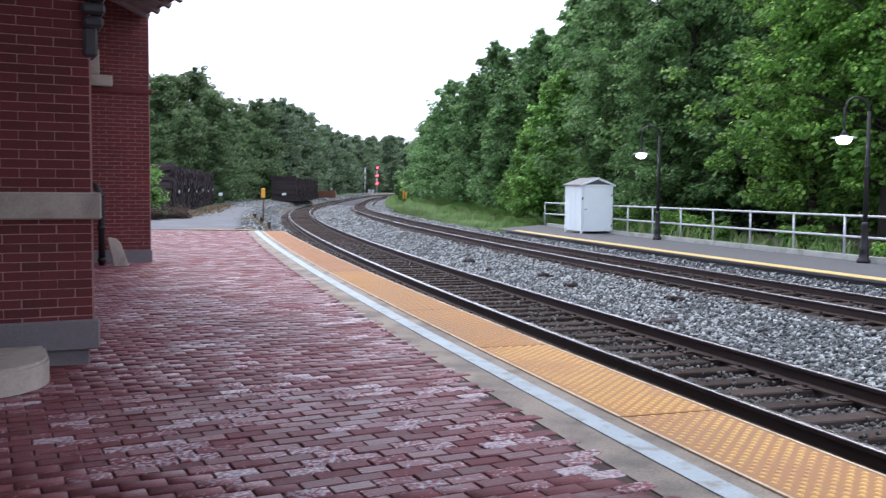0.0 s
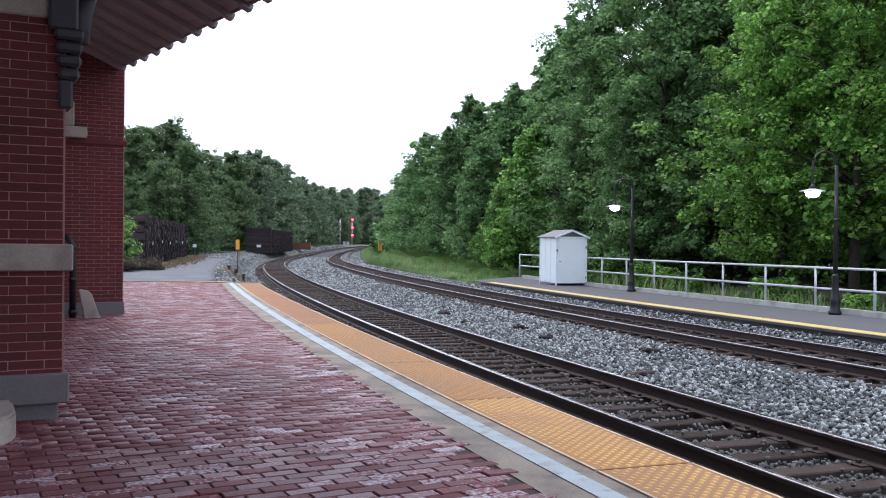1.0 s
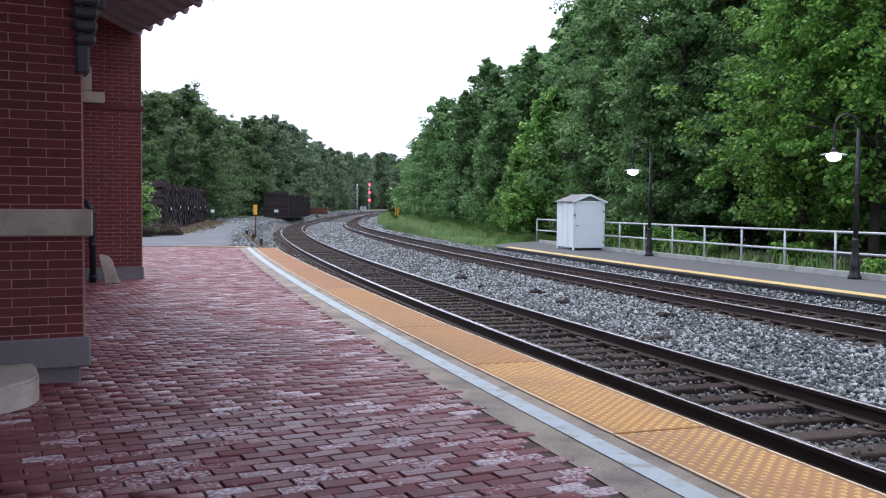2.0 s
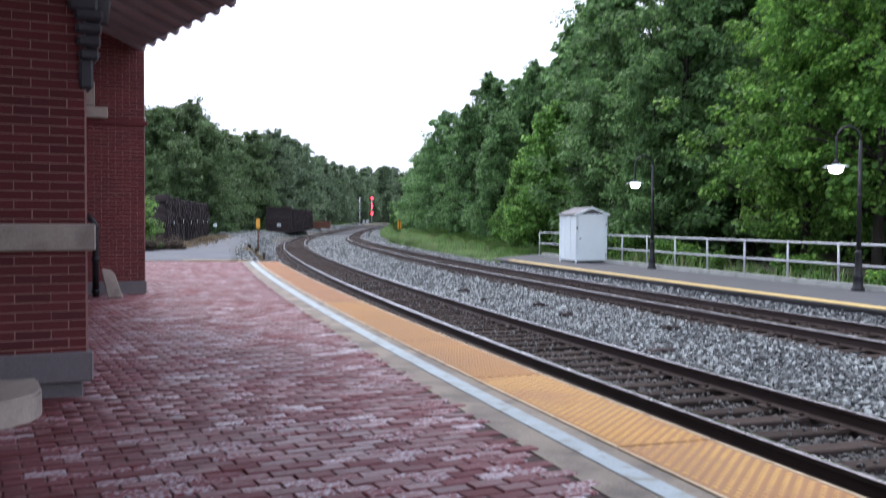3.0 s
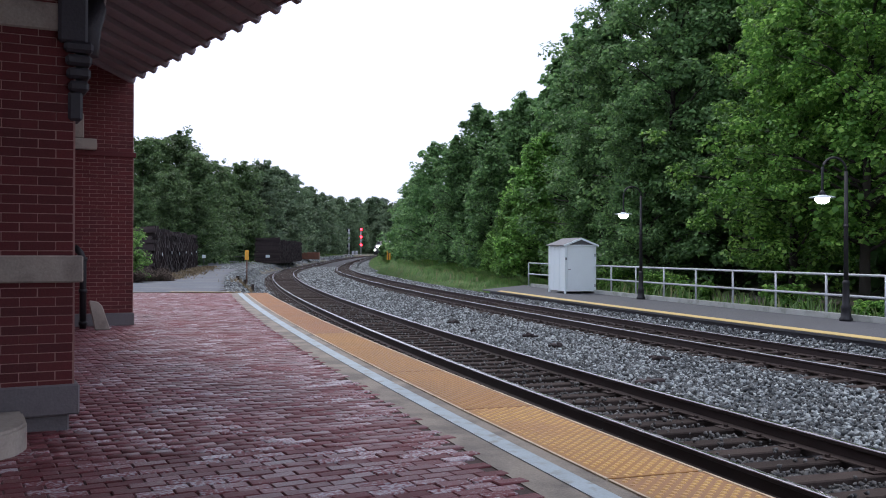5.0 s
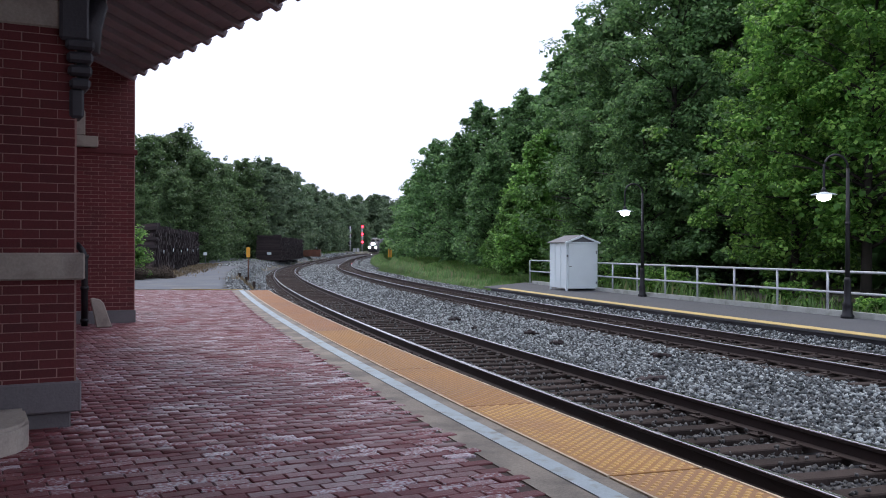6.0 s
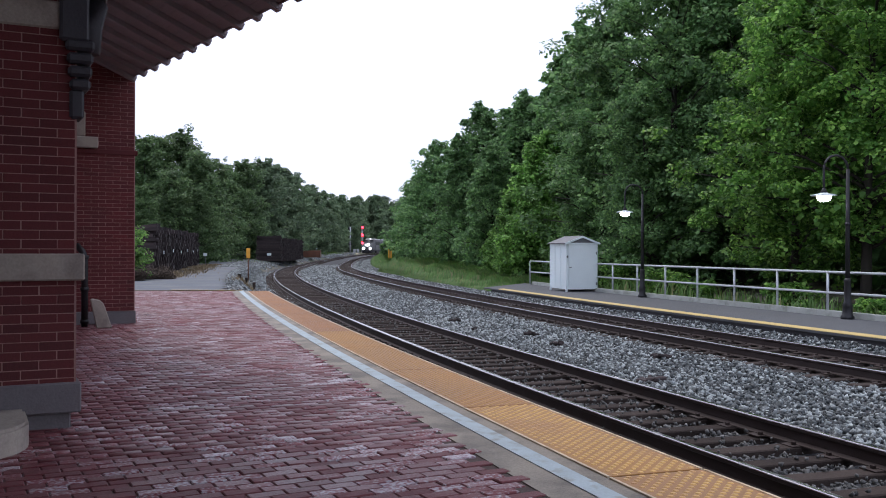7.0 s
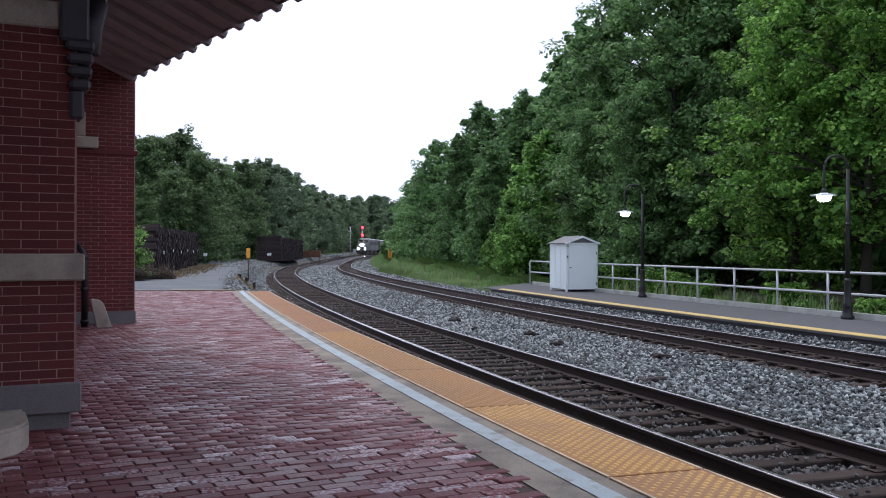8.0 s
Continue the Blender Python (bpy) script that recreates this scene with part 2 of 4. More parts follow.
# ---- the line of the railway: heading and curvature along its length ----
LINE_S = np.arange(-34.0, 520.0, 0.5)
_k = np.interp(LINE_S, [0, 25, 55, 100, 150, 200, 240, 270, 300, 520], [-0.00363, -0.00227, -0.00231, -0.00131, -0.00001, -0.00137, -0.00147, -0.0037, -0.00469, -0.00492])
_th = np.concatenate([[0], np.cumsum((_k[1:] + _k[:-1]) / 2 * 0.5)])
_th += radians(19.184) - np.interp(0, LINE_S, _th)
_x = np.concatenate([[0], np.cumsum(-(np.sin(_th[1:]) + np.sin(_th[:-1])) / 2 * 0.5)])
_y = np.concatenate([[0], np.cumsum((np.cos(_th[1:]) + np.cos(_th[:-1])) / 2 * 0.5)])
_x += 4.132 - np.interp(0, LINE_S, _x)
_y += 5.0 - np.interp(0, LINE_S, _y)
RAIL_Z, SECOND = -0.445, 5.545
FAR_Z = -0.27


def rise(s):
    """The track dips a little and then climbs."""
    return np.interp(np.asarray(s, float), [60, 120, 200, 360], [0.0, -0.305, -0.30, 1.044])


def line(s, off=0.0):
    """Place and heading (degrees) at s metres along the first track, off metres to its right."""
    th = np.interp(s, LINE_S, _th)
    return np.interp(s, LINE_S, _x) + off * np.cos(th), np.interp(s, LINE_S, _y) + off * np.sin(th), np.degrees(th)


def on_line(s, off, z, turn=0.0):
    x, y, h = line(s, off)
    return pose(float(x), float(y), z + float(rise(s)), 0, 0, float(h) + turn)


def offset_of(x, y):
    """Signed distance of points to the first track and the length along it."""
    x, y = np.asarray(x, float), np.asarray(y, float)
    out, along = np.empty(x.shape), np.empty(x.shape)
    fx, fy, fo, fs = x.ravel(), y.ravel(), out.ravel(), along.ravel()
    for i in range(0, len(fx), 4000):
        d = (fx[i:i + 4000, None] - _x[None, ::4]) ** 2 + (fy[i:i + 4000, None] - _y[None, ::4]) ** 2
        j = d.argmin(1) * 4
        fo[i:i + 4000] = (fx[i:i + 4000] - _x[j]) * np.cos(_th[j]) + (fy[i:i + 4000] - _y[j]) * np.sin(_th[j])
        fs[i:i + 4000] = LINE_S[j]
    return out, along


def swept(name, profile, s0, s1, step, closed=True, skew=0.0):
    """A mesh swept along the railway from a profile of (offset, z)."""
    ss = np.arange(s0, s1 + step * 0.5, step)
    n = len(profile)
    verts = []
    for s in ss:
        for o, z in profile:
            x, y, _ = line(s + skew * (o - 7.04) * min(1.0, max(0.0, (s - s1 + 8) / 8)), o)
            verts.append((x, y, z + float(rise(s))))
    faces = []
    for i in range(len(ss) - 1):
        for j in range(n if closed else n - 1):
            a, b = i * n + j, i * n + (j + 1) % n
            faces.append((a, a + n, b + n, b))
    if closed:
        faces += [tuple(range(n)), tuple(range((len(ss) - 1) * n, len(ss) * n))[::-1]]
    return mesh_of(name, verts, faces)


# ---- ground ----
def ground_z(x, y):
    """Height of the ground: a track bed, a lot on the station side, a low bank with the woods."""
    off, along = offset_of(x, y)
    z = np.full(off.shape, -0.80)
    left = np.clip((-2.1 - off) / 0.7, 0, 1)
    z = z + left * 0.66
    right = np.clip((off - 11.0) / 6.0, 0, 1)
    z = z + right * 0.35
    edge = np.clip((off - 8.2) / 2.0, 0, 1) * np.clip((along - 33) / 8, 0, 1)
    z = np.maximum(z, -0.80 + edge * 0.45)
    z = np.maximum(z, -0.80 + np.clip((off - 9.4) / 0.8, 0, 1) * 0.44)
    z = z + np.clip(off - 20, 0, 40) * 0.03
    yard = np.clip((-3.2 - off) / 1.8, 0, 1)
    return z + rise(along) * (1 - yard) + 0.0018 * np.clip(along - 60, 0, 300) * yard


def make_ground():
    xs = np.concatenate([np.linspace(-900, -70, 12), np.arange(-60, -16, 1.0), np.arange(-16, 0, 0.4), np.arange(0, 60, 1.0), np.linspace(70, 900, 12)])
    ys = np.concatenate([np.linspace(-300, -20, 6), np.arange(-12, 26, 1.0), np.arange(26, 64, 0.5), np.arange(64, 130, 1.0), np.arange(132, 420, 4.0), np.linspace(450, 1600, 8)])
    gx, gy = np.meshgrid(xs, ys)
    gz = ground_z(gx, gy)
    nx, ny = len(xs), len(ys)
    i = np.arange(nx * ny).reshape(ny, nx)
    f = np.stack([i[:-1, :-1], i[:-1, 1:], i[1:, 1:], i[1:, :-1]], -1).reshape(-1, 4)
    ob = part("ground", fast_mesh("ground", np.stack([gx, gy, gz], -1).reshape(-1, 3), f), M_SOIL)
    tagged(ob, "bare brown soil with patches of green", "ground", kind="structure")


make_ground()


def draped(name, outline_fn, mat, lift, label, category, xr, yr, step):
    """A thin sheet that lies on the ground where outline_fn(x, y) holds."""
    xs, ys = np.arange(*xr, step), np.arange(*yr, step)
    gx, gy = np.meshgrid(xs, ys)
    gz = ground_z(gx, gy) + lift
    keep = outline_fn(gx, gy)
    i = np.arange(gx.size).reshape(gx.shape)
    ok = keep[:-1, :-1] & keep[:-1, 1:] & keep[1:, 1:] & keep[1:, :-1]
    f = np.stack([i[:-1, :-1], i[:-1, 1:], i[1:, 1:], i[1:, :-1]], -1)[ok]
    v = np.stack([gx, gy, gz], -1).reshape(-1, 3)
    used = np.unique(f)
    remap = np.zeros(len(v), int)
    remap[used] = np.arange(len(used))
    ob = part(name, fast_mesh(name, v[used], remap[f]), mat)
    return tagged(ob, label, category, kind="structure")


def lot_area(x, y):
    off, _ = offset_of(x, y)
    wob = 0.5 * np.sin(y * 0.7) + 0.3 * np.sin(y * 1.9)
    return (off < -3.2 + wob * 0.12 - np.clip((y - 70) / 40, 0, 1) * 1.5) & (x > -17.5 - (y - 46) * 0.20 + np.clip((46 - y) / 17, 0, 1) * -3 + wob * 0.5) & (y > 28.0) & (y < 150)


draped("road", lot_area, M_LOT, 0.05, "worn grey asphalt yard beside the tracks", "road", (-45, 0), (28.3, 151), 0.4)


# ---- railway ----
def rail_profile(o):
    """Flat-bottomed rail about its centre at offset o."""
    z = RAIL_Z
    return [(o - 0.036, z - 0.006), (o - 0.036, z - 0.035), (o - 0.010, z - 0.05), (o - 0.010, z - 0.14), (o - 0.07, z - 0.158), (o - 0.07, z - 0.172),
            (o + 0.07, z - 0.172), (o + 0.07, z - 0.158), (o + 0.010, z - 0.14), (o + 0.010, z - 0.05), (o + 0.036, z - 0.035), (o + 0.036, z - 0.006),
            (o + 0.028, z), (o - 0.028, z)]


def make_track(o, label):
    t = thing("railway_track", Matrix.Identity(4), label, "railway track", "main line tracks", "structure")
    for side in (-0.7525, 0.7525):
        r = part("rail", swept("rail", rail_profile(o + side), -12, 480, 1.5), M_RAIL, t, "rusty steel rail with a polished head")
        p = [(o + side - 0.0375, RAIL_Z - 0.009), (o + side - 0.034, RAIL_Z - 0.002), (o + side - 0.024, RAIL_Z + 0.002), (o + side + 0.022, RAIL_Z + 0.002), (o + side + 0.034, RAIL_Z - 0.004), (o + side + 0.034, RAIL_Z - 0.008), (o + side, RAIL_Z + 0.001)]
        part("rail_head", swept("rail_head", p, -12, 480, 1.5), M_RAIL_TOP, r, "polished running surface")
    tie = bpy.data.meshes.new("tie")
    bm = boxed((0, 0, 0), (2.6, 0.22, 0.18), 0.012)
    bm.to_mesh(tie)
    bm.free()
    tie.materials.append(M_TIE)
    for i in range(260):
        s = -6 + i * 0.53
        part("tie", tie, M_TIE, t, m=on_line(s, o, RAIL_Z - 0.172 - 0.095 + random.uniform(-0.012, 0.008), random.uniform(-1.5, 1.5)))
    far = bmesh.new()
    for i in range(260, 700):
        s = -6 + i * 0.53
        x, y, h = line(s, o)
        block(far, (x, y, RAIL_Z - 0.27 + float(rise(s))), (2.6, 0.22, 0.18), 0, h)
    tagged(part("tie", far, M_TIE, t), kind="stuff")
    bm = bmesh.new()
    for i in range(150):
        s = -6 + i * 0.53
        for side in (-0.7525, 0.7525):
            for k in (-0.1, 0.1):
                x, y, h = line(s + random.uniform(-0.05, 0.05), o + side + k)
                block(bm, (x, y, RAIL_Z - 0.158 + float(rise(s))), (0.035, 0.035, 0.05), 0, h)
            x, y, h = line(s, o + side)
            block(bm, (x, y, RAIL_Z - 0.169 + float(rise(s))), (0.34, 0.19, 0.012), 0, h)
    tagged(part("rail_fastening", bm, M_RAIL, t, "rusty tie plates and spikes"), kind="stuff")


make_track(0.0, "curved railway track on dark wooden ties beside the brick platform")
make_track(SECOND, "curved railway track on dark wooden ties beside the far platform")
BED = [(-2.15, -0.83), (-2.1, -0.66), (-0.9, -0.69), (0.9, -0.69), (1.5, -0.66), (2.2, -0.70), (2.8, -0.72), (3.4, -0.70), (4.0, -0.66), (4.7, -0.69),
       (6.4, -0.68), (6.6, -0.58), (7.0, -0.44), (7.12, -0.44), (7.3, -0.83)]
tagged(part("ballast_bed", swept("ballast_bed", BED, -12, 480, 2.0), M_BED), "dark stony ballast bed under the tracks", "ballast", kind="structure")


def stones(name, s0, s1, o0, o1, count, size, seed, zfun, label, m=None, on_ground=False):
    """Crushed stones as small irregular solids, lying along the railway."""
    rng = np.random.default_rng(seed)
    s, o = rng.uniform(s0, s1, count), rng.uniform(o0, o1, count)
    x, y, _ = line(s, o)
    base = np.array([(-1, -1, -1), (1, -1, -1), (1, 1, -1), (-1, 1, -1), (-1, -1, 1), (1, -1, 1), (1, 1, 1), (-1, 1, 1)]) * np.array([0.66, 0.58, 0.48])
    tri = np.array([(0, 2, 1), (0, 3, 2), (4, 5, 6), (4, 6, 7), (0, 1, 5), (0, 5, 4), (1, 2, 6), (1, 6, 5), (2, 3, 7), (2, 7, 6), (3, 0, 4), (3, 4, 7)])
    v = np.repeat(base[None], count, 0) * rng.uniform(0.45, 1.3, (count, 8, 3))
    q = rng.normal(size=(count, 4))
    q /= np.linalg.norm(q, axis=1)[:, None]
    w, a, b, c = q.T
    R = np.stack([1 - 2 * (b * b + c * c), 2 * (a * b - c * w), 2 * (a * c + b * w), 2 * (a * b + c * w), 1 - 2 * (a * a + c * c), 2 * (b * c - a * w),
                  2 * (a * c - b * w), 2 * (b * c + a * w), 1 - 2 * (a * a + b * b)], -1).reshape(-1, 3, 3)
    v = np.einsum("nij,nkj->nki", R, v) * (size * rng.uniform(0.55, 1.25, count))[:, None, None]
    z = ground_z(x, y) + rng.uniform(-0.02, 0.05, count) if on_ground else zfun(o, rng, count) + rise(s)
    v += np.stack([x, y, z], -1)[:, None, :]
    f = (tri[None] + (np.arange(count) * 8)[:, None, None]).reshape(-1, 3)
    ob = part(name, fast_mesh(name, v.reshape(-1, 3), f), m or M_STONES)
    return tagged(ob, label, "ballast", kind="stuff")


BO, BZ = [p[0] for p in BED], [p[1] for p in BED]


def on_bed(o, rng, n):
    return np.interp(o, BO, BZ) + rng.uniform(-0.015, 0.035, n)


def low_bed(o, rng, n):
    return np.interp(o, BO, BZ) + rng.uniform(-0.03, 0.028, n)


stones("ballast_stones", 2, 22, 1.05, 4.55, 27000, 0.042, 1, on_bed, "grey crushed stone ballast between the tracks")
stones("ballast_stones", 22, 48, 1.05, 4.55, 18000, 0.05, 2, on_bed, "grey crushed stone ballast between the tracks")
stones("ballast_stones", 48, 130, 1.05, 4.55, 16000, 0.075, 3, on_bed, "grey crushed stone ballast between the tracks")
stones("ballast_stones", 1, 24, -0.68, 0.68, 13000, 0.034, 4, low_bed, "dusty stones in the cribs between ties", M_CRIB)
stones("ballast_stones", 1, 30, -1.3, 0.68, 1100, 0.028, 14, lambda o, rng, n: np.full(n, RAIL_Z - 0.16) + rng.uniform(-0.01, 0.01, n), "stones spilled over the ties", M_CRIB)
stones("ballast_stones", 24, 60, -0.68, 0.68, 5000, 0.042, 5, low_bed, "dusty stones in the cribs between ties", M_CRIB)
stones("ballast_stones", 60, 150, -0.68, 0.68, 3500, 0.06, 15, low_bed, "dusty stones in the cribs between ties", M_CRIB)
stones("ballast_stones", 50, 150, 4.86, 6.22, 4000, 0.06, 16, low_bed, "dusty stones in the cribs between ties", M_CRIB)
stones("ballast_stones", 4, 50, 4.86, 6.22, 9000, 0.04, 6, low_bed, "dusty stones in the cribs between ties", M_CRIB)
stones("ballast_stones", 4, 50, 6.36, 7.08, 14000, 0.042, 7, on_bed, "grey crushed stone ballast by the far platform")
stones("ballast_stones", 50, 160, 6.36, 7.4, 5000, 0.08, 8, on_bed, "grey crushed stone ballast beside the track")
stones("ballast_stones", 2, 80, -2.2, -0.86, 9000, 0.045, 9, on_bed, "grey crushed stone ballast by the brick platform")


def shoulder(o, rng, n):
    return -0.80 + np.clip((-2.1 - o) / 0.7, 0, 1) * 0.66 + rng.uniform(-0.02, 0.05, n)


stones("gravel_shoulder", 25.5, 85, -3.4, -1.9, 10000, 0.06, 10, shoulder, "loose pale gravel beside the yard and track")

stones("gravel_shoulder", 70, 125, -5.6, -1.9, 15000, 0.075, 11, shoulder, "loose pale gravel beside the yard and track", on_ground=True)
stones("gravel_shoulder", 125, 270, -4.8, -1.9, 9000, 0.12, 12, shoulder, "loose pale gravel beside the track", on_ground=True)
stones("ballast_stones", 85, 290, 7.2, 9.1, 8000, 0.1, 17, shoulder, "grey crushed stone spread beside the far track", on_ground=True)

# dark lumps of old timber between the tracks
for i, (s, o, ln, tn) in enumerate([(16.2, 2.9, 0.32, 20), (14.0, 2.6, 0.30, 70), (11.3, 3.5, 0.3, 10), (20.6, 2.4, 0.35, 40), (17.6, 2.0, 0.22, 90), (8.6, 1.75, 0.6, 15)]):
    b = boxed((0, 0, 0.03), (ln, 0.10, 0.07), 0.02)
    for q in range(5):
        block(b, (random.uniform(-ln / 2, ln / 2), random.uniform(-0.12, 0.12), random.uniform(0.0, 0.06)), (ln * random.uniform(0.2, 0.5), 0.06, 0.06), 0.012, random.uniform(0, 180), random.uniform(-15, 15))
    tagged(part("wood_scrap", b, M_OLD_TIE, m=on_line(s, o, -0.69 + 0.03, tn)), "dark broken piece of tie wood on ballast", "wood scrap", "scraps on the ballast")

# ---- brick platform ----
WALL = 27.5
U = Vector((-math.cos(radians(WALL)), -math.sin(radians(WALL)), 0))
V = Vector((-math.sin(radians(WALL)), math.cos(radians(WALL)), 0))
C1, C2 = Vector((-2.68, 6.69, 0)), Vector((-5.42, 16.13, 0))
END_Y = 28.62
EDGE_O = -2.296


def platform_solid(name, o0, o1, z0, z1, mat, label, s1=27.6):
    """A strip of platform between two offsets from the track, cut square at the platform's end."""
    ss = np.concatenate([np.arange(-10, s1, 0.6), [s1]])
    verts, n = [], len(ss)
    for s in ss:
        for o, z in ((o0, z0), (o0, z1), (o1, z1), (o1, z0)):
            x, y, _ = line(s, o)
            verts.append((x, min(float(y), END_Y), z))
    faces = [(i * 4 + j, i * 4 + 4 + j, i * 4 + 4 + (j + 1) % 4, i * 4 + (j + 1) % 4) for i in range(n - 1) for j in range(4)]
    faces += [(0, 1, 2, 3), ((n - 1) * 4 + 3, (n - 1) * 4 + 2, (n - 1) * 4 + 1, (n - 1) * 4)]
    ob = part(name, mesh_of(name, verts, faces), mat)
    return tagged(ob, label, "platform", kind="structure")


platform_solid("platform_edge", -3.42, EDGE_O, -0.85, -0.004, M_CONCRETE, "worn tan concrete platform edge")
platform_solid("painted_stripe", -3.185, -3.045, -0.004, 0.002, M_BLUE, "pale blue painted line on concrete")
platform_solid("platform_bed", -22, -3.422, -0.85, -0.011, M_JOINT, "dark sand bed under brick paving")


def make_tactile():
    t = thing("tactile_strip", Matrix.Identity(4), "faded orange-yellow tactile warning strip with raised domes", "tactile paving", kind="structure")
    L, W = 2.394, 0.60
    vs, fs = [], []

    def dome(cx, cy):
        b = len(vs)
        for r, z in ((0.021, 0.02), (0.014, 0.0258)):
            for q in range(6):
                vs.append((cx + r * math.cos(q * math.pi / 3), cy + r * math.sin(q * math.pi / 3), z))
        for q in range(6):
            fs.append((b + q, b + (q + 1) % 6, b + 6 + (q + 1) % 6, b + 6 + q))
        fs.append(tuple(b + 6 + q for q in range(6)))
    bm = boxed((0, 0, 0.01), (W, L, 0.02), 0.003)
    slab = bpy.data.meshes.new("slab")
    bm.to_mesh(slab)
    bm.free()
    slab.materials.append(M_TACTILE)
    for j in range(56):
        for i in range(7 - j % 2):
            dome((i - 3.0 + 0.5 * (j % 2)) * 0.085, (j - 27.5) * 0.0425)
    domes = mesh_of("domes", vs, fs)
    domes.materials.append(M_DOME)
    worn = [(slab, domes)]
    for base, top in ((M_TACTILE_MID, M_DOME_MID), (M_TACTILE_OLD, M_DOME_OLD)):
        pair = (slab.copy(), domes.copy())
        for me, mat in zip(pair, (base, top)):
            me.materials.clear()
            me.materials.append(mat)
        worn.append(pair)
    rim = bpy.data.meshes.new("rim")
    bm = boxed((-W / 2 - 0.012, 0, 0.010), (0.020, L + 0.004, 0.026), 0.002)
    block(bm, (W / 2 + 0.012, 0, 0.010), (0.020, L + 0.004, 0.026), 0.002)
    bm.to_mesh(rim)
    bm.free()
    rim.materials.append(M_RIM)
    for i in range(14):
        s = -8.33 + (i + 0.5) * 2.40
        m = on_line(s, EDGE_O - 0.31, -0.016)
        if m.translation.y + L / 2 > END_Y + 0.3:
            continue
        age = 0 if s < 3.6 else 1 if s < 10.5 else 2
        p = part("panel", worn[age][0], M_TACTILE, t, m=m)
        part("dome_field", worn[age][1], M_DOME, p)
        part("edge_strip", rim, M_RIM, p, "pale worn edging")


make_tactile()
b = boxed((-12.2, END_Y + 0.06, -0.06), (11.6, 0.12, 0.16), 0.01)
tagged(part("platform_end_kerb", b, M_CONCRETE), "tan concrete kerb at the platform's end", "kerb", kind="structure")
b = boxed((-7.35, END_Y + 0.03, 0.022), (2.2, 0.12, 0.012), 0.003)
tagged(part("end_stripe", b, M_YELLOW), "worn yellow paint on the platform's end kerb", "painted line", kind="structure")


# ---- station building ----
def wall_pose(c, z=0.0):
    """Frame at a corner: x runs along the wall facing the camera (away from the corner), y runs back."""
    return Matrix.Translation((c.x, c.y, z)) @ Matrix(((-U.x, V.x, 0, 0), (-U.y, V.y, 0, 0), (0, 0, 1, 0), (0, 0, 0, 1)))


COURSE, STRETCH = 0.0666, 0.237


def brick_wall(name, c, along, deep, z0, z1, label, cut=3.0, parts=True):
    """A wall block with bricks laid on the face that looks down the platform and on the trackside return."""
    w = tagged(part(name, boxed((-along / 2 + 0.011, deep / 2 - 0.011, (z0 + z1) / 2), (along, deep, z1 - z0), 0), M_MORTAR, m=wall_pose(c)), label, "wall", kind="structure")
    full = bpy.data.meshes.new("brick")
    bm = boxed((0, 0, 0), (STRETCH - 0.006, 0.03, COURSE - 0.006), 0.003)
    bm.to_mesh(full)
    bm.free()
    full.materials.append(M_BRICK)
    rest, made = bmesh.new(), 0
    rows = int((z1 - z0) / COURSE)
    for r in range(rows):
        z = z0 + (r + 0.5) * COURSE
        n = int(min(along, cut) / STRETCH)
        for i in range(n):
            x = -(i + 0.5 + (0.5 if r % 2 else 0)) * STRETCH
            if parts and made < 300 and i < 5:
                part("brick", full, M_BRICK, w, m=pose(x + random.uniform(-.002, .002), random.uniform(-0.0015, 0.002), z, 0, 0, 0))
                made += 1
            else:
                block(rest, (x, 0, z), (STRETCH - 0.006, 0.03, COURSE - 0.006))
        if r % 2:
            block(rest, (-STRETCH * 0.25, 0, z), (STRETCH / 2 - 0.006, 0.03, COURSE - 0.006))
        for i in range(int(min(deep, 4.5) / STRETCH)):
            block(rest, (0.0, 0.05 + (i + 0.5 + (0.5 if r % 2 else 0)) * STRETCH, z), (0.03, STRETCH - 0.006, COURSE - 0.006))
    tagged(part("brick", rest, M_BRICK, w), kind="stuff")
    return w


pier = brick_wall("wall_pier", C1, 7.0, 30.0, 0.30, 4.6, "dark red brick station wall with thin pale joints", 2.6)
wing = brick_wall("wall_wing", C2, 6.0, 7.0, 0.22, 5.4, "dark red brick wing of the station", 2.2)


def stone_course(name, c, z0, z1, out, along, deep, mat, label, start=0.0):
    bm = boxed((start / 2 + (-along + out) / 2, (deep - out) / 2, (z0 + z1) / 2), (along + out - start, deep + out, z1 - z0), 0.012)
    ob = part(name, bm, mat, m=wall_pose(c))
    return tagged(ob, label, "stone course", kind="structure")


stone_course("stone_plinth", C1, 0.115, 0.335, 0.045, 7, 30, M_STONE_DARK, "grey stone plinth under the brick wall")
stone_course("stone_footing", C1, -0.05, 0.113, -0.02, 7, 30, M_STONE_DARK, "rough bluish stone footing")
stone_course("stone_belt", C1, 1.07, 1.265, 0.065, 7, 30, M_STONE, "pale limestone sill course on the brick wall")
stone_course("stone_lintel", C1, 2.88, 3.08, 0.03, 7, 30, M_STONE, "pale limestone band high on the wall", start=-0.13)
stone_course("stone_base", C2, -0.05, 0.215, 0.03, 6, 7, M_STONE_DARK, "grey stone base of the wing")
stone_course("brick_band", C2, 2.93, 3.02, 0.05, 6, 7, M_BRICK, "projecting brick band on the wing")
tagged(part("stone_block", boxed((-0.80, -0.06, 3.12), (0.38, 0.14, 0.19), 0.015), M_STONE, m=wall_pose(C2)), "pale limestone corbel block on the wing", "stone block", kind="structure")
tagged(part("stone_block", boxed((-0.90, -0.05, 3.43), (0.17, 0.12, 0.42), 0.015), M_STONE, m=wall_pose(C2)), "pale limestone upright on the wing", "stone block", kind="structure")


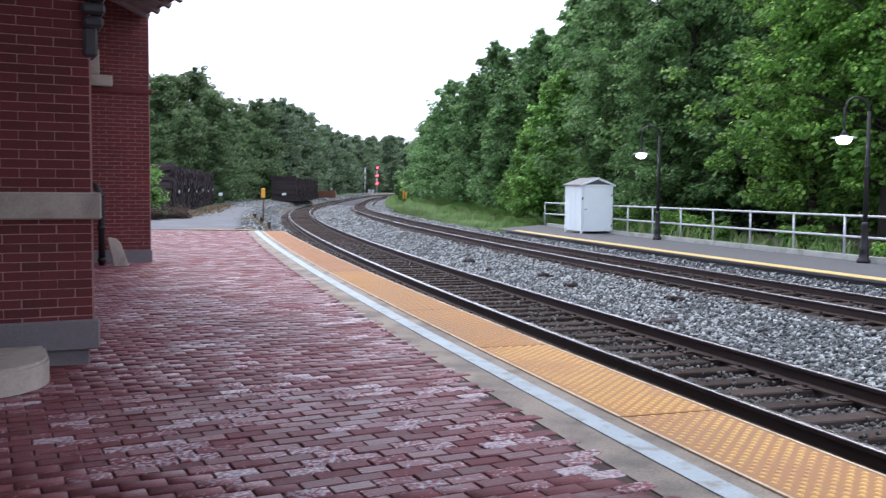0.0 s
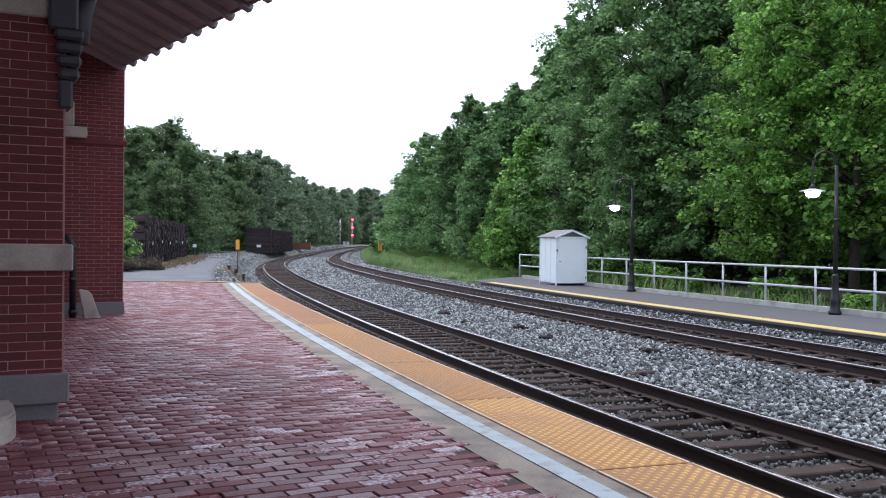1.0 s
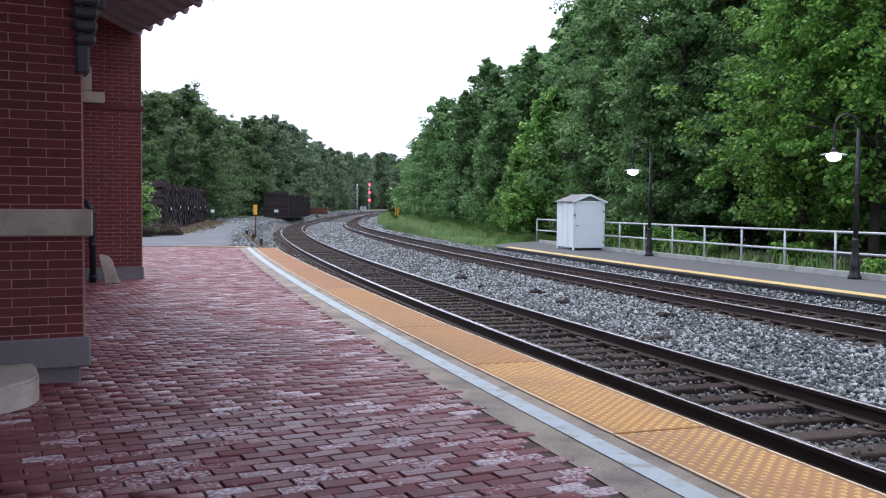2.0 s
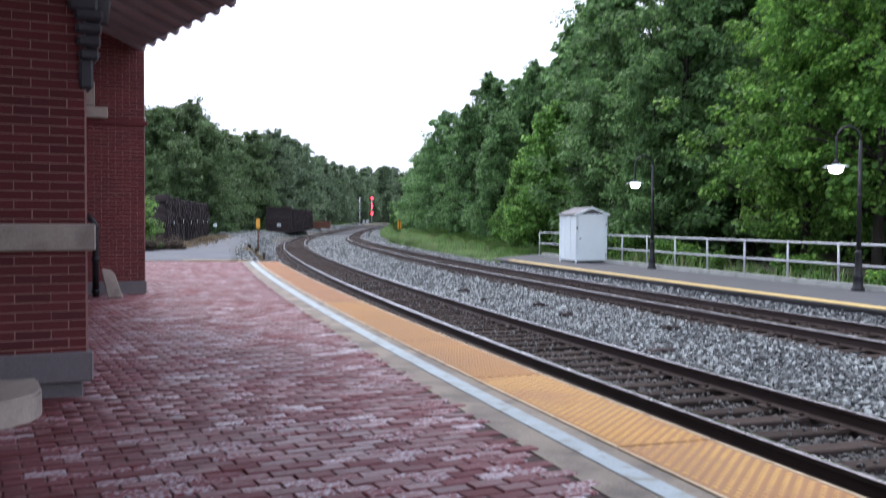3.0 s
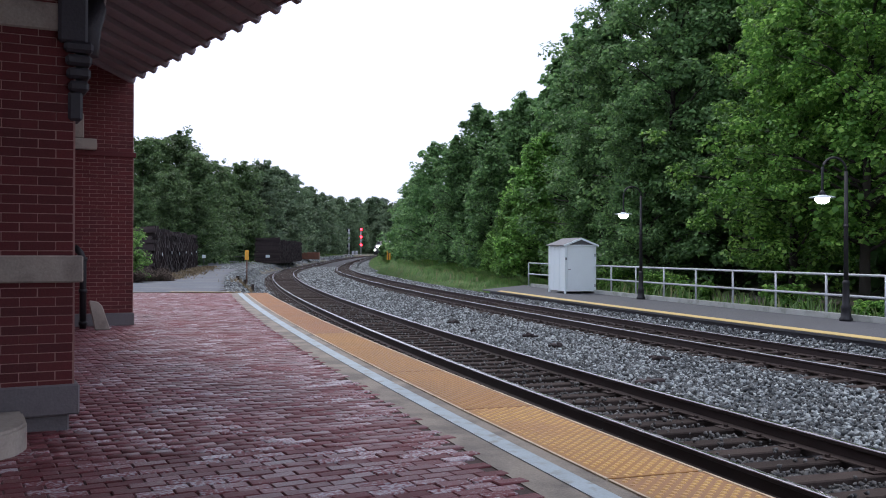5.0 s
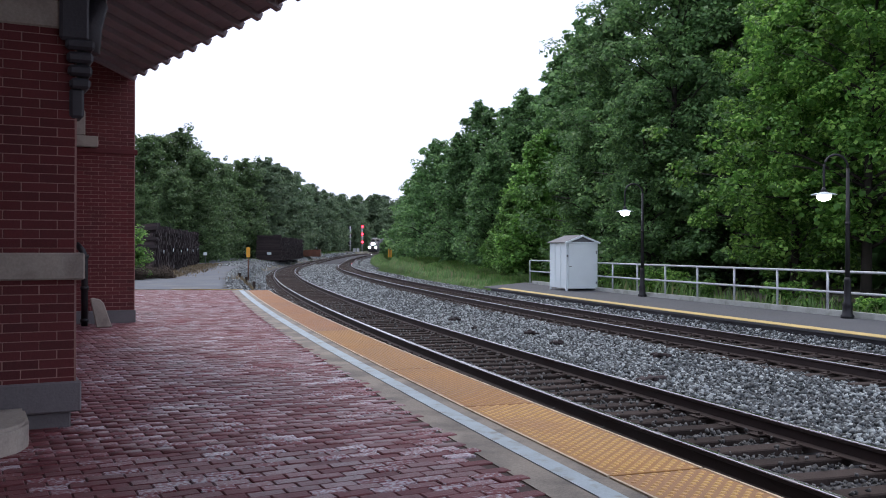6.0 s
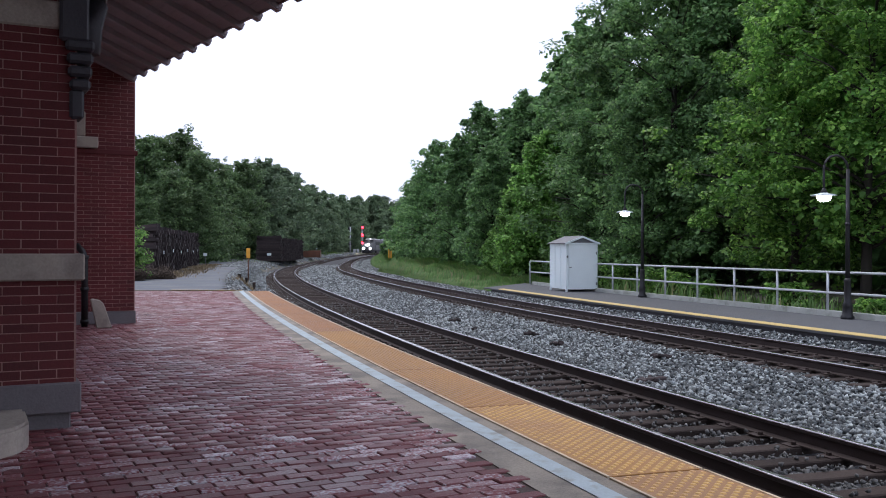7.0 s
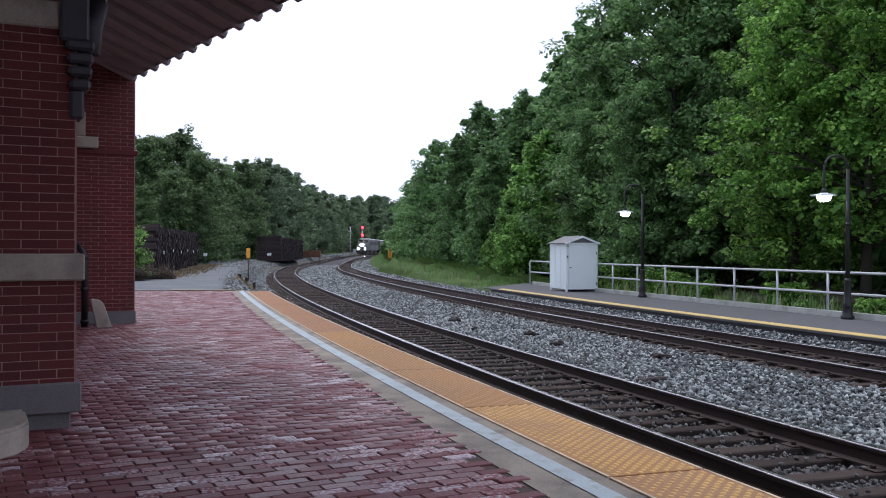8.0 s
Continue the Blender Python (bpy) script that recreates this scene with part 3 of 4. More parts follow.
def make_step():
    """Doorstep with a rounded corner."""
    bm = bmesh.new()
    base = [(-2.2, 0.0), (-2.2, -0.95), (-0.95, -0.95)]
    base += [(-0.95 + 0.50 * math.sin(a), -0.45 - 0.50 * math.cos(a)) for a in np.linspace(0.1, math.pi / 2, 9)] + [(-0.45, 0.0)]
    lo, hi = [bm.verts.new((x, y, 0)) for x, y in base], [bm.verts.new((x, y, 0.17)) for x, y in base]
    bm.faces.new(hi)
    bm.faces.new(lo[::-1])
    for i in range(len(base)):
        j = (i + 1) % len(base)
        bm.faces.new((lo[i], lo[j], hi[j], hi[i]))
    bmesh.ops.recalc_face_normals(bm, faces=bm.faces)
    bmesh.ops.bevel(bm, geom=[e for e in bm.edges if all(v.co.z > 0.1 for v in e.verts)], offset=0.02, segments=2, affect="EDGES")
    m = wall_pose(C1 + U * -0.12 + V * -0.04)
    tagged(part("stone_step", bm, M_STONE, m=m), "pale stone doorstep with a rounded worn corner", "step")


make_step()


def make_downpipe():
    t = thing("downpipe", wall_pose(C2 + U * 0.86 + V * -0.45), "black iron downpipe boot beside the brick wing", "downpipe")
    part("pipe", tube(bmesh.new(), [(0, 0, 0.0), (0, 0, 1.15), (-0.03, 0.02, 1.25), (-0.12, 0.10, 1.36)], 0.055), M_BLACK, t)
    for z in (0.06, 0.6, 1.13):
        part("collar", tube(bmesh.new(), [(0, 0, z), (0, 0, z + 0.06)], 0.07), M_BLACK, t)


make_downpipe()


def slab_form():
    """A leaning plate of stone with clipped upper corners."""
    bm = bmesh.new()
    face = [(-0.02, 0.0), (0.22, 0.0), (0.09, 0.40), (0.03, 0.46), (-0.09, 0.49), (-0.12, 0.47)]
    lo, hi = [bm.verts.new((x, -0.035, z)) for x, z in face], [bm.verts.new((x, 0.035, z)) for x, z in face]
    bm.faces.new(lo)
    bm.faces.new(hi[::-1])
    for i in range(len(face)):
        j = (i + 1) % len(face)
        bm.faces.new((lo[j], lo[i], hi[i], hi[j]))
    bmesh.ops.recalc_face_normals(bm, faces=bm.faces)
    bmesh.ops.bevel(bm, geom=list(bm.edges), offset=0.012, segments=1, affect="EDGES")
    return bm


tagged(part("stone_slab", slab_form(), M_STONE, m=wall_pose(C2 + U * 0.70 + V * -0.85)), "pale stone slab leaning towards the downpipe", "stone slab")

# ---- canopy ----
EAVE = Vector((-5.06, 15.41, 4.175))
E_DIR = Vector((-3.285, 4.63, 0)).normalized()
E_IN = Vector((-E_DIR.y, E_DIR.x, 0))


def canopy_pose():
    """x runs along the eave away from the camera, y runs in towards the wall, z up."""
    return Matrix.Translation(EAVE) @ Matrix(((E_DIR.x, E_IN.x, 0, 0), (E_DIR.y, E_IN.y, 0, 0), (0, 0, 1, 0), (0, 0, 0, 1)))


def make_canopy():
    t = thing("station_canopy", canopy_pose(), "dark timber canopy with exposed rafter ends along the eave", "canopy", kind="structure")
    rise, deep, x0, x1 = 0.42, 5.2, -7.2, 3.4
    ang = math.degrees(math.atan(rise))
    ln = deep / math.cos(radians(ang))
    roof = boxed(((x0 + x1) / 2, deep / 2, deep / 2 * rise + 0.16), (x1 - x0, ln, 0.05), 0, rx=ang)
    part("roof_slope", roof, M_ROOF, t, "dark slate roof")
    n = int(deep / 0.14)
    for i in range(n):
        y = (i + 0.5) * 0.14
        part("soffit_board", boxed(((x0 + x1) / 2, y, y * rise + 0.115), (x1 - x0, 0.15, 0.022), 0.003, rx=ang), M_SOFFIT, t)
    raf = bpy.data.meshes.new("rafter")
    bm = boxed((0, deep / 2 - 0.06, (deep / 2 - 0.06) * rise + 0.075), (0.11, ln, 0.10), 0.01, rx=ang)
    bm.to_mesh(raf)
    bm.free()
    raf.materials.append(M_SOFFIT)
    for i in range(18):
        part("rafter", raf, M_SOFFIT, t, m=pose(x0 + 0.25 + i * 0.575, 0, 0))
    part("fascia", boxed(((x0 + x1) / 2, -0.02, 0.13), (x1 - x0, 0.03, 0.09), 0.004), M_SOFFIT, t)
    part("wall_plate", boxed(((x0 + x1) / 2, 2.3, 2.3 * rise - 0.16), (x1 - x0, 0.2, 0.22), 0.01), M_TIMBER, t)


make_canopy()


def make_shade_roof():
    """Unseen canopy and wall along the platform behind the camera, added for their shade."""
    o0, o1, s0, s1 = -3.3, -10.4, -30, 4.8
    t = thing("platform_roof", Matrix.Identity(4), "unseen dark canopy added to shade the brick platform", "canopy", kind="structure")
    part("roof_slope", swept("roof_slope", [(o0, 4.36), (o0, 4.31), (o1, 5.9), (o1, 5.95)], s0, s1, 1.0), M_ROOF, t, "dark slate roof")
    part("soffit", swept("soffit", [(o0, 4.30), (o0, 4.27), (o1, 5.86), (o1, 5.89)], s0, s1, 1.0), M_SOFFIT, t)
    for i in range(53):
        s = s0 + 0.3 + i * 0.64
        part("rafter", boxed(((o0 + o1) / 2, 0, 4.96), (math.hypot(o1 - o0, 1.59), 0.12, 0.14), 0.01, ry=math.degrees(math.atan(1.59 / 7.15))), M_SOFFIT, t, m=on_line(s, 0, 0))
    # wall out of view, added to keep light off the pier and left paving
    tagged(part("wall_station", swept("wall_station", [(-9.6, -0.05), (-9.6, 5.8), (-10.2, 5.8), (-10.2, -0.05)], s0, 1.6, 1.0), M_BRICK),
           "unseen dark red brick wall added to shade the platform", "wall", kind="structure")


make_shade_roof()


def make_bracket():
    """Timber bracket on the corner of the wall under the canopy."""
    t = thing("canopy_bracket", wall_pose(C1 + U * -0.04 + V * 0.06), "dark painted timber canopy bracket with stepped corbels", "bracket")
    part("post", boxed((-0.05, 0, 3.55), (0.20, 0.26, 1.5), 0.02), M_TIMBER, t)
    for i, (w, z) in enumerate(((0.20, 2.775), (0.18, 2.68), (0.165, 2.585), (0.14, 2.49))):
        part("corbel", boxed((-0.01, 0, z), (w, 0.26, 0.078), 0.02), M_TIMBER, t)
    part("pendant", boxed((-0.03, 0, 2.35), (0.10, 0.2, 0.22), 0.02), M_TIMBER, t)
    pts = [(0.06 + 1.45 * (1 - math.cos(a)), 0.05, 2.75 + 1.35 * math.sin(a)) for a in np.linspace(0, math.pi / 2, 12)]
    part("curved_brace", tube(bmesh.new(), pts, 0.085, 8), M_TIMBER, t)
    part("beam", boxed((1.2, 0, 4.2), (2.4, 0.2, 0.22), 0.015), M_TIMBER, t)
    return t


make_bracket()
pts = [(EAVE + E_DIR * (-5.6 + 2.6 * q) + E_IN * (1.9 - 0.5 * q) + Vector((0, 0, 0.62 - 0.28 * q + 0.22 * math.sin(math.pi * q)))) for q in np.linspace(0, 1, 12)]
tagged(part("conduit", tube(bmesh.new(), pts, 0.012, 6), M_GALV), "thin grey conduit hung under the canopy", "conduit")


# ---- far platform ----
def far_platform():
    o = 7.04
    s0, s1 = -12, 32.4
    p = [(o, -0.82), (o, FAR_Z - 0.09), (o + 3.4, FAR_Z - 0.09), (o + 3.4, -0.82)]
    tagged(part("far_platform_base", swept("far_platform_base", [(o + 0.05, -0.83), (o + 0.05, FAR_Z - 0.046), (o + 3.3, FAR_Z - 0.046), (o + 3.3, -0.83)], s0, s1, 1.0, skew=1.35), M_TIMBER),
           "dark timber face of the far platform", "platform", kind="structure")
    tagged(part("far_platform", swept("far_platform", [(o, FAR_Z - 0.045), (o, FAR_Z), (o + 3.3, FAR_Z), (o + 3.3, FAR_Z - 0.045)], s0, s1 + 0.2, 1.0, skew=1.35), M_ASPHALT),
           "grey asphalt far platform", "platform", kind="structure")
    tagged(part("far_edge_strip", swept("far_edge_strip", [(o + 0.02, FAR_Z + 0.004), (o + 0.02, FAR_Z + 0.014), (o + 0.40, FAR_Z + 0.014), (o + 0.40, FAR_Z + 0.004)], s0, s1 - 1, 1.0, skew=1.35), M_YELLOW),
           "yellow tactile edge on the far platform", "tactile paving", kind="structure")
    tagged(part("far_kerb", swept("far_kerb", [(o + 3.08, FAR_Z - 0.1), (o + 3.08, FAR_Z + 0.13), (o + 3.28, FAR_Z + 0.13), (o + 3.28, FAR_Z - 0.1)], s0, s1, 1.0, skew=1.3), M_KERB),
           "low grey concrete kerb under the railing", "kerb", kind="structure")


far_platform()


def make_railing():
    o, z0 = 10.2, FAR_Z
    t = thing("railing", Matrix.Identity(4), "galvanised steel pipe railing with two rails on the far platform", "railing", kind="structure")
    post = bpy.data.meshes.new("post")
    bm = tube(bmesh.new(), [(0, 0, 0), (0, 0, 1.07)], 0.032, 10)
    block(bm, (0, 0, 0.01), (0.14, 0.14, 0.02), 0.004)
    bm.to_mesh(post)
    bm.free()
    post.materials.append(M_GALV)
    for s in [36.3] + [33.1 - 2.0 * i for i in range(22)]:
        part("post", post, M_GALV, t, m=on_line(s, o, z0))
    for z in (0.56, 1.055):
        pts = [(*[float(v) for v in line(q, o)[:2]], z0 + z) for q in np.arange(-10, 36.29, 1.0)] + [(*[float(v) for v in line(36.3, o)[:2]], z0 + z)]
        part("rail_pipe", tube(bmesh.new(), pts, 0.03, 8), M_GALV, t)


make_railing()


def make_shed():
    m = on_line(28.5, 8.94, FAR_Z)
    t = thing("storage_shed", m, "small white metal storage shed with a grey gabled roof", "shed")
    w, d, h, r = 1.27, 1.68, 1.82, 0.24
    bm = boxed((w / 2, d / 2, 0.06 + h / 2), (w - 0.04, d - 0.04, h - 0.06), 0.01)
    part("body", bm, M_WHITE, t)
    for x, y in ((0.03, 0.03), (w - 0.03, 0.03), (0.03, d - 0.03), (w - 0.03, d - 0.03)):
        part("corner_post", boxed((x, y, h / 2), (0.07, 0.07, h), 0.008), M_WHITE, t)
    door = part("door", boxed((w / 2 + 0.01, -0.012, 0.95), (w - 0.16, 0.035, 1.72), 0.006), M_WHITE, t)
    part("door_handle", boxed((0.16, -0.05, 0.92), (0.10, 0.04, 0.025), 0.006), M_GREY, door, "dark lever handle")
    part("latch", boxed((0.04, -0.03, 1.32), (0.05, 0.05, 0.09), 0.006), M_GREY, door, "dark latch")
    for z in (0.3, 1.45):
        part("hinge", boxed((w - 0.06, -0.03, z), (0.04, 0.03, 0.10), 0.004), M_GREY, door)
    for i in range(2):
        part("side_rib", boxed((-0.004, 0.56 + i * 0.56, 0.97), (0.018, 0.03, 1.68), 0.004), M_WHITE, t)
    gable = bmesh.new()
    tri = [(0.0, 0, h), (w, 0, h), (w / 2, 0, h + r)]
    a, c = [gable.verts.new((x, 0.02, z)) for x, _, z in tri], [gable.verts.new((x, d - 0.02, z)) for x, _, z in tri]
    gable.faces.new(a)
    gable.faces.new(c[::-1])
    for i in range(3):
        gable.faces.new((a[i], c[i], c[(i + 1) % 3], a[(i + 1) % 3]))
    part("gable", gable, M_GREY, t, "dark vented gable")
    sl = math.degrees(math.atan2(r, w / 2))
    ln = math.hypot(r, w / 2) + 0.10
    for sx, q in ((-1, -sl), (1, sl)):
        part("roof_panel", boxed((w / 2 + sx * (w / 4 + 0.03), d / 2, h + r / 2 + 0.02), (ln, d + 0.16, 0.035), 0.008, ry=q), M_SHED_ROOF, t)
        part("barge_board", boxed((w / 2 + sx * (w / 4 + 0.03), -0.085, h + r / 2), (ln, 0.025, 0.07), 0.005, ry=q), M_WHITE, t)
    part("tie_beam", boxed((w / 2, -0.02, h - 0.005), (w + 0.1, 0.05, 0.06), 0.006), M_WHITE, t)


make_shed()


def make_lamp(x, y):
    t = thing("street_lamp", pose(x, y, FAR_Z, 0, 0, 15), "black gooseneck platform lamp with a lit white globe", "street lamp", "platform lamps")
    part("base", turned(bmesh.new(), [(0.15, 0), (0.15, 0.06), (0.115, 0.10), (0.105, 0.28), (0.12, 0.31), (0.085, 0.38), (0.072, 0.85), (0.085, 0.88), (0.06, 0.94)]), M_BLACK, t)
    part("pole", tube(bmesh.new(), [(0, 0, 0.9), (0, 0, 2.4), (0, 0, 3.45)], [0.055, 0.048, 0.04]), M_BLACK, t)
    part("collar", tube(bmesh.new(), [(0, 0, 2.15), (0, 0, 2.22)], 0.062), M_BLACK, t)
    arc = [(-0.32 + 0.32 * math.cos(a), 0, 3.45 + 0.30 * math.sin(a)) for a in np.linspace(0, math.pi, 14)] + [(-0.64, 0, 3.2), (-0.64, 0, 2.92)]
    part("arm", tube(bmesh.new(), arc, 0.028, 8), M_BLACK, t)
    head = part("shade", turned(bmesh.new(), [(0.06, 2.90), (0.10, 2.875), (0.19, 2.86), (0.29, 2.835), (0.285, 2.822), (0.12, 2.83)], 18, (-0.64, 0)), M_WHITE, t, "thin white saucer shade")
    part("neck", turned(bmesh.new(), [(0.03, 3.0), (0.05, 2.96), (0.085, 2.90), (0.06, 2.885)], 12, (-0.64, 0)), M_BLACK, t)
    part("globe", turned(bmesh.new(), [(0.16, 2.826), (0.165, 2.79), (0.14, 2.73), (0.08, 2.69), (0.01, 2.68)], 16, (-0.64, 0)), M_LAMP, head, "lit white glass globe")
    return t


make_lamp(6.65, 30.67)
make_lamp(9.30, 21.13)


# ---- vegetation ----
def leaves(centres, radii, per, size, rng, flat=0.6):
    """Leaf blades round clump centres: folded pointed quads, mostly turned to the sky."""
    n = len(centres) * per
    c = np.repeat(np.asarray(centres), per, 0)
    r = np.repeat(np.asarray(radii), per)
    d = rng.normal(size=(n, 3))
    d /= np.linalg.norm(d, axis=1)[:, None]
    p = c + d * (r * rng.uniform(0.15, 1.0, n) ** 0.5)[:, None] * np.array([1, 1, flat])
    nrm = d * 0.5 + rng.normal(size=(n, 3)) * 0.42 + np.array([0, -0.1, 0.75])
    nrm /= np.linalg.norm(nrm, axis=1)[:, None]
    a = np.cross(nrm, rng.normal(size=(n, 3)))
    a /= np.linalg.norm(a, axis=1)[:, None] + 1e-9
    b = np.cross(nrm, a)
    sz = (size * rng.uniform(0.5, 1.3, n))[:, None]
    v = np.stack([p - a * sz * 0.5, p + b * sz * 0.46 + a * sz * 0.12 + nrm * sz * 0.12, p + a * sz * 0.58 - nrm * sz * 0.08, p - b * sz * 0.46 + a * sz * 0.12 + nrm * sz * 0.12], 1)
    return v.reshape(-1, 3), np.arange(n * 4).reshape(-1, 4)


def make_tree(name, h, rad, low, boughs, per, size, mat, seed, label, group, spray=0.62, narrow=0.62, lift=0.3, sprays=6, core=50):
    """A tapered trunk with boughs that carry flat leafy sprays, dark gaps between them and an uneven top."""
    rng = np.random.default_rng(seed)
    t = thing(name, Matrix.Identity(4), label, "tree", group)
    bm = bmesh.new()
    bend = rng.normal(size=2) * 0.03 * h

    def stem(z):
        q = z / h
        return np.array([bend[0] * q * q, bend[1] * q * q, z])
    tube(bm, [stem(h * 0.95 * q - 0.2) for q in np.linspace(0, 1, 8)], [max(0.016 * h * (1 - 0.95 * q), 0.02) for q in np.linspace(0, 1, 8)], 8)
    cs, rs = [], []
    for i in range(boughs):
        q = (i + rng.uniform(0, 1)) / boughs
        z = h * (low + (0.95 - low) * q)
        a = i * 2.39996 + rng.normal() * 0.35
        belly = min(1.0, 0.72 + 1.6 * q) * max(0.05, 1 - q ** 1.35) ** narrow
        ln = max(0.35, rad * belly * (1 + 0.16 * math.sin(2 * a + seed) + 0.14 * math.sin(3 * a + 7 * q)) * rng.uniform(0.72, 1.15))
        out, across = np.array([math.cos(a), math.sin(a), 0]), np.array([-math.sin(a), math.cos(a), 0])
        root = stem(max(0.3, z - ln * lift * 0.6))
        tip = root + out * ln + np.array([0, 0, ln * (lift + 0.9 * q * q)])
        mid = (root + tip) / 2 + np.array([0, 0, 0.10 * ln])
        tube(bm, [root, mid, mid * 0.25 + tip * 0.75], [0.0055 * h * (1.1 - q), 0.0035 * h * (1.1 - q), 0.008], 5)
        for k in range(sprays):
            f = 0.35 + 0.68 * (k + rng.uniform(0, 1)) / sprays
            pull = 0.12 * rng.normal(size=3) * np.array([1, 1, 1.3])
            p = pull * ln + root * (1 - f) ** 2 + 2 * mid * f * (1 - f) + tip * f * f
            cs.append(p + across * rng.normal() * 0.20 * ln + np.array([0, 0, rng.normal() * 0.10 - 0.05 * f * ln * (1 - q)]))
            rs.append(spray * rng.uniform(0.65, 1.3) * (0.45 + 0.55 * min(1, ln / (0.6 * rad))))
    part("trunk", bm, M_BARK, t)
    v, f = leaves(cs, rs, per, size, rng)
    inner = []
    for i in range(core):
        q = rng.uniform(0, 0.88)
        rr, a = rad * 0.5 * (1 - q) ** 0.6 * math.sqrt(rng.uniform(0, 1)), rng.uniform(0, 6.28)
        inner.append(stem(h * (low + (0.93 - low) * q)) + np.array([rr * math.cos(a), rr * math.sin(a), 0]))
    v2, f2 = leaves(inner, [spray * 1.5] * core, 34, size * 1.4, rng, 0.7)
    part("crown", fast_mesh("crown", np.concatenate([v, v2]), np.concatenate([f, f2 + len(v)])), mat, t)
    return t


rw = random.Random(5)
NEAR = [make_tree("broadleaf_tree", 14.0, 4.7, 0.19, 60, 100, 0.17, M_LEAF, 11, "tall tree with broad bright green leaves behind the railing", "trees beside the far platform", 0.60),
        make_tree("broadleaf_tree", 13.0, 4.1, 0.12, 58, 100, 0.165, M_LEAF, 12, "tall tree with broad bright green leaves behind the railing", "trees beside the far platform", 0.57)]
MID = [make_tree("woodland_tree", 13.0, 3.6, 0.05, 64, 72, 0.155, M_LEAF_DARK, 21, "dense dark green woodland tree at the edge of the line", "trees along the line", 0.58, 0.62),
       make_tree("woodland_tree", 12.0, 3.4, 0.05, 62, 72, 0.155, M_LEAF_DARK, 22, "dense dark green woodland tree at the edge of the line", "trees along the line", 0.58, 0.55)]
HILL = [make_tree("woodland_tree", 13.0, 4.0, 0.04, 62, 46, 0.24, M_LEAF_HILL, 25, "rounded mid-green woodland tree on the bank", "trees along the line", 0.62, 0.6),
        make_tree("woodland_tree", 13.6, 3.5, 0.04, 60, 46, 0.24, M_LEAF_HILL, 23, "slender mid-green woodland tree on the bank", "trees along the line", 0.58, 0.75)]
DEEP = make_tree("woodland_tree", 12.0, 3.6, 0.04, 42, 26, 0.40, M_LEAF_DARK, 24, "dense dark green woodland tree further along the line", "trees along the line", 0.85, sprays=5)
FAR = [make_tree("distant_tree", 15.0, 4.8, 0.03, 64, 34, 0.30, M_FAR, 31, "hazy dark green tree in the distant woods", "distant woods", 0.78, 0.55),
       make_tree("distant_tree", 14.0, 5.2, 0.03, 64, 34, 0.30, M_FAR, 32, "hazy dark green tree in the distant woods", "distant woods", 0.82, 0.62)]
# MISTY and HAZY crowns carry distance haze in their leaf colour
MISTY = [make_tree("distant_tree", 15.0, 4.8, 0.03, 56, 30, 0.40, M_MIST, 34, "tree in the distant woods, its leaf green paled for haze", "distant woods", 0.9, 0.55),
         make_tree("distant_tree", 14.0, 5.2, 0.03, 56, 30, 0.40, M_MIST, 35, "tree in the distant woods, its leaf green paled for haze", "distant woods", 0.9, 0.62)]
HAZY = make_tree("distant_tree", 15.0, 5.6, 0.03, 40, 18, 0.7, M_HAZE, 33, "tree in the far woods with haze mixed into its pale green", "distant woods", 1.3)
YOUNG = make_tree("young_tree", 8.0, 2.1, 0.03, 52, 40, 0.19, M_LEAF_LIGHT, 41, "young light green tree at the edge of the grass", "young trees", 0.5, 0.75, 0.55)
TALL = {NEAR[0]: 14.0, NEAR[1]: 13.0, MID[0]: 13.0, MID[1]: 12.0, HILL[0]: 13.0, HILL[1]: 13.6, MISTY[0]: 15.0, MISTY[1]: 14.0, DEEP: 12.0, FAR[0]: 15.0, FAR[1]: 14.0, HAZY: 15.0, YOUNG: 8.0}


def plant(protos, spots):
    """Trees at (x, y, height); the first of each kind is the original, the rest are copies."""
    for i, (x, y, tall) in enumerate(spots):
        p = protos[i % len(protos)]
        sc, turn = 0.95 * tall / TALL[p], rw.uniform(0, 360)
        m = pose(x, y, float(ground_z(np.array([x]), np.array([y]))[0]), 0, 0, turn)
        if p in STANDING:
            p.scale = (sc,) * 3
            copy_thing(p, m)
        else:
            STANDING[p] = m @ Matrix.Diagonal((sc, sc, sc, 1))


STANDING = {}


def along_line(s0, s1, step, off, wob, low, high):
    out, s = [], s0
    while s < s1:
        x, y, _ = line(s, off + rw.uniform(-wob, wob))
        out.append((float(x), float(y), rw.uniform(low, high)))
        s += step * rw.uniform(0.8, 1.2)
    return out


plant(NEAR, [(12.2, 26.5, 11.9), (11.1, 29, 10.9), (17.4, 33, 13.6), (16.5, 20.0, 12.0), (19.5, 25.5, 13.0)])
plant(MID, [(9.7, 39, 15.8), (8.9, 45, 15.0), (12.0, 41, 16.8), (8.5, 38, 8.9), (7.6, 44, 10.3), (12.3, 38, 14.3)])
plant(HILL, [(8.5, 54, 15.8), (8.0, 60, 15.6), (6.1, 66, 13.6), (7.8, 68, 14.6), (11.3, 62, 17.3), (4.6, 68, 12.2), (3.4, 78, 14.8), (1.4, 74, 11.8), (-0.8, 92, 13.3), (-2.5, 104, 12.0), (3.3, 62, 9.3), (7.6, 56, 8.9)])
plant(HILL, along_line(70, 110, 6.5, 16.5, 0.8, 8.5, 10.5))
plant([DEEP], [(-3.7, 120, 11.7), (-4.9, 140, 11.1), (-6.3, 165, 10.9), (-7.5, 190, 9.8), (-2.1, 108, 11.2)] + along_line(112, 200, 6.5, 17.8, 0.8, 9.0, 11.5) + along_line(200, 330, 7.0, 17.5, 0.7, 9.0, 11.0))
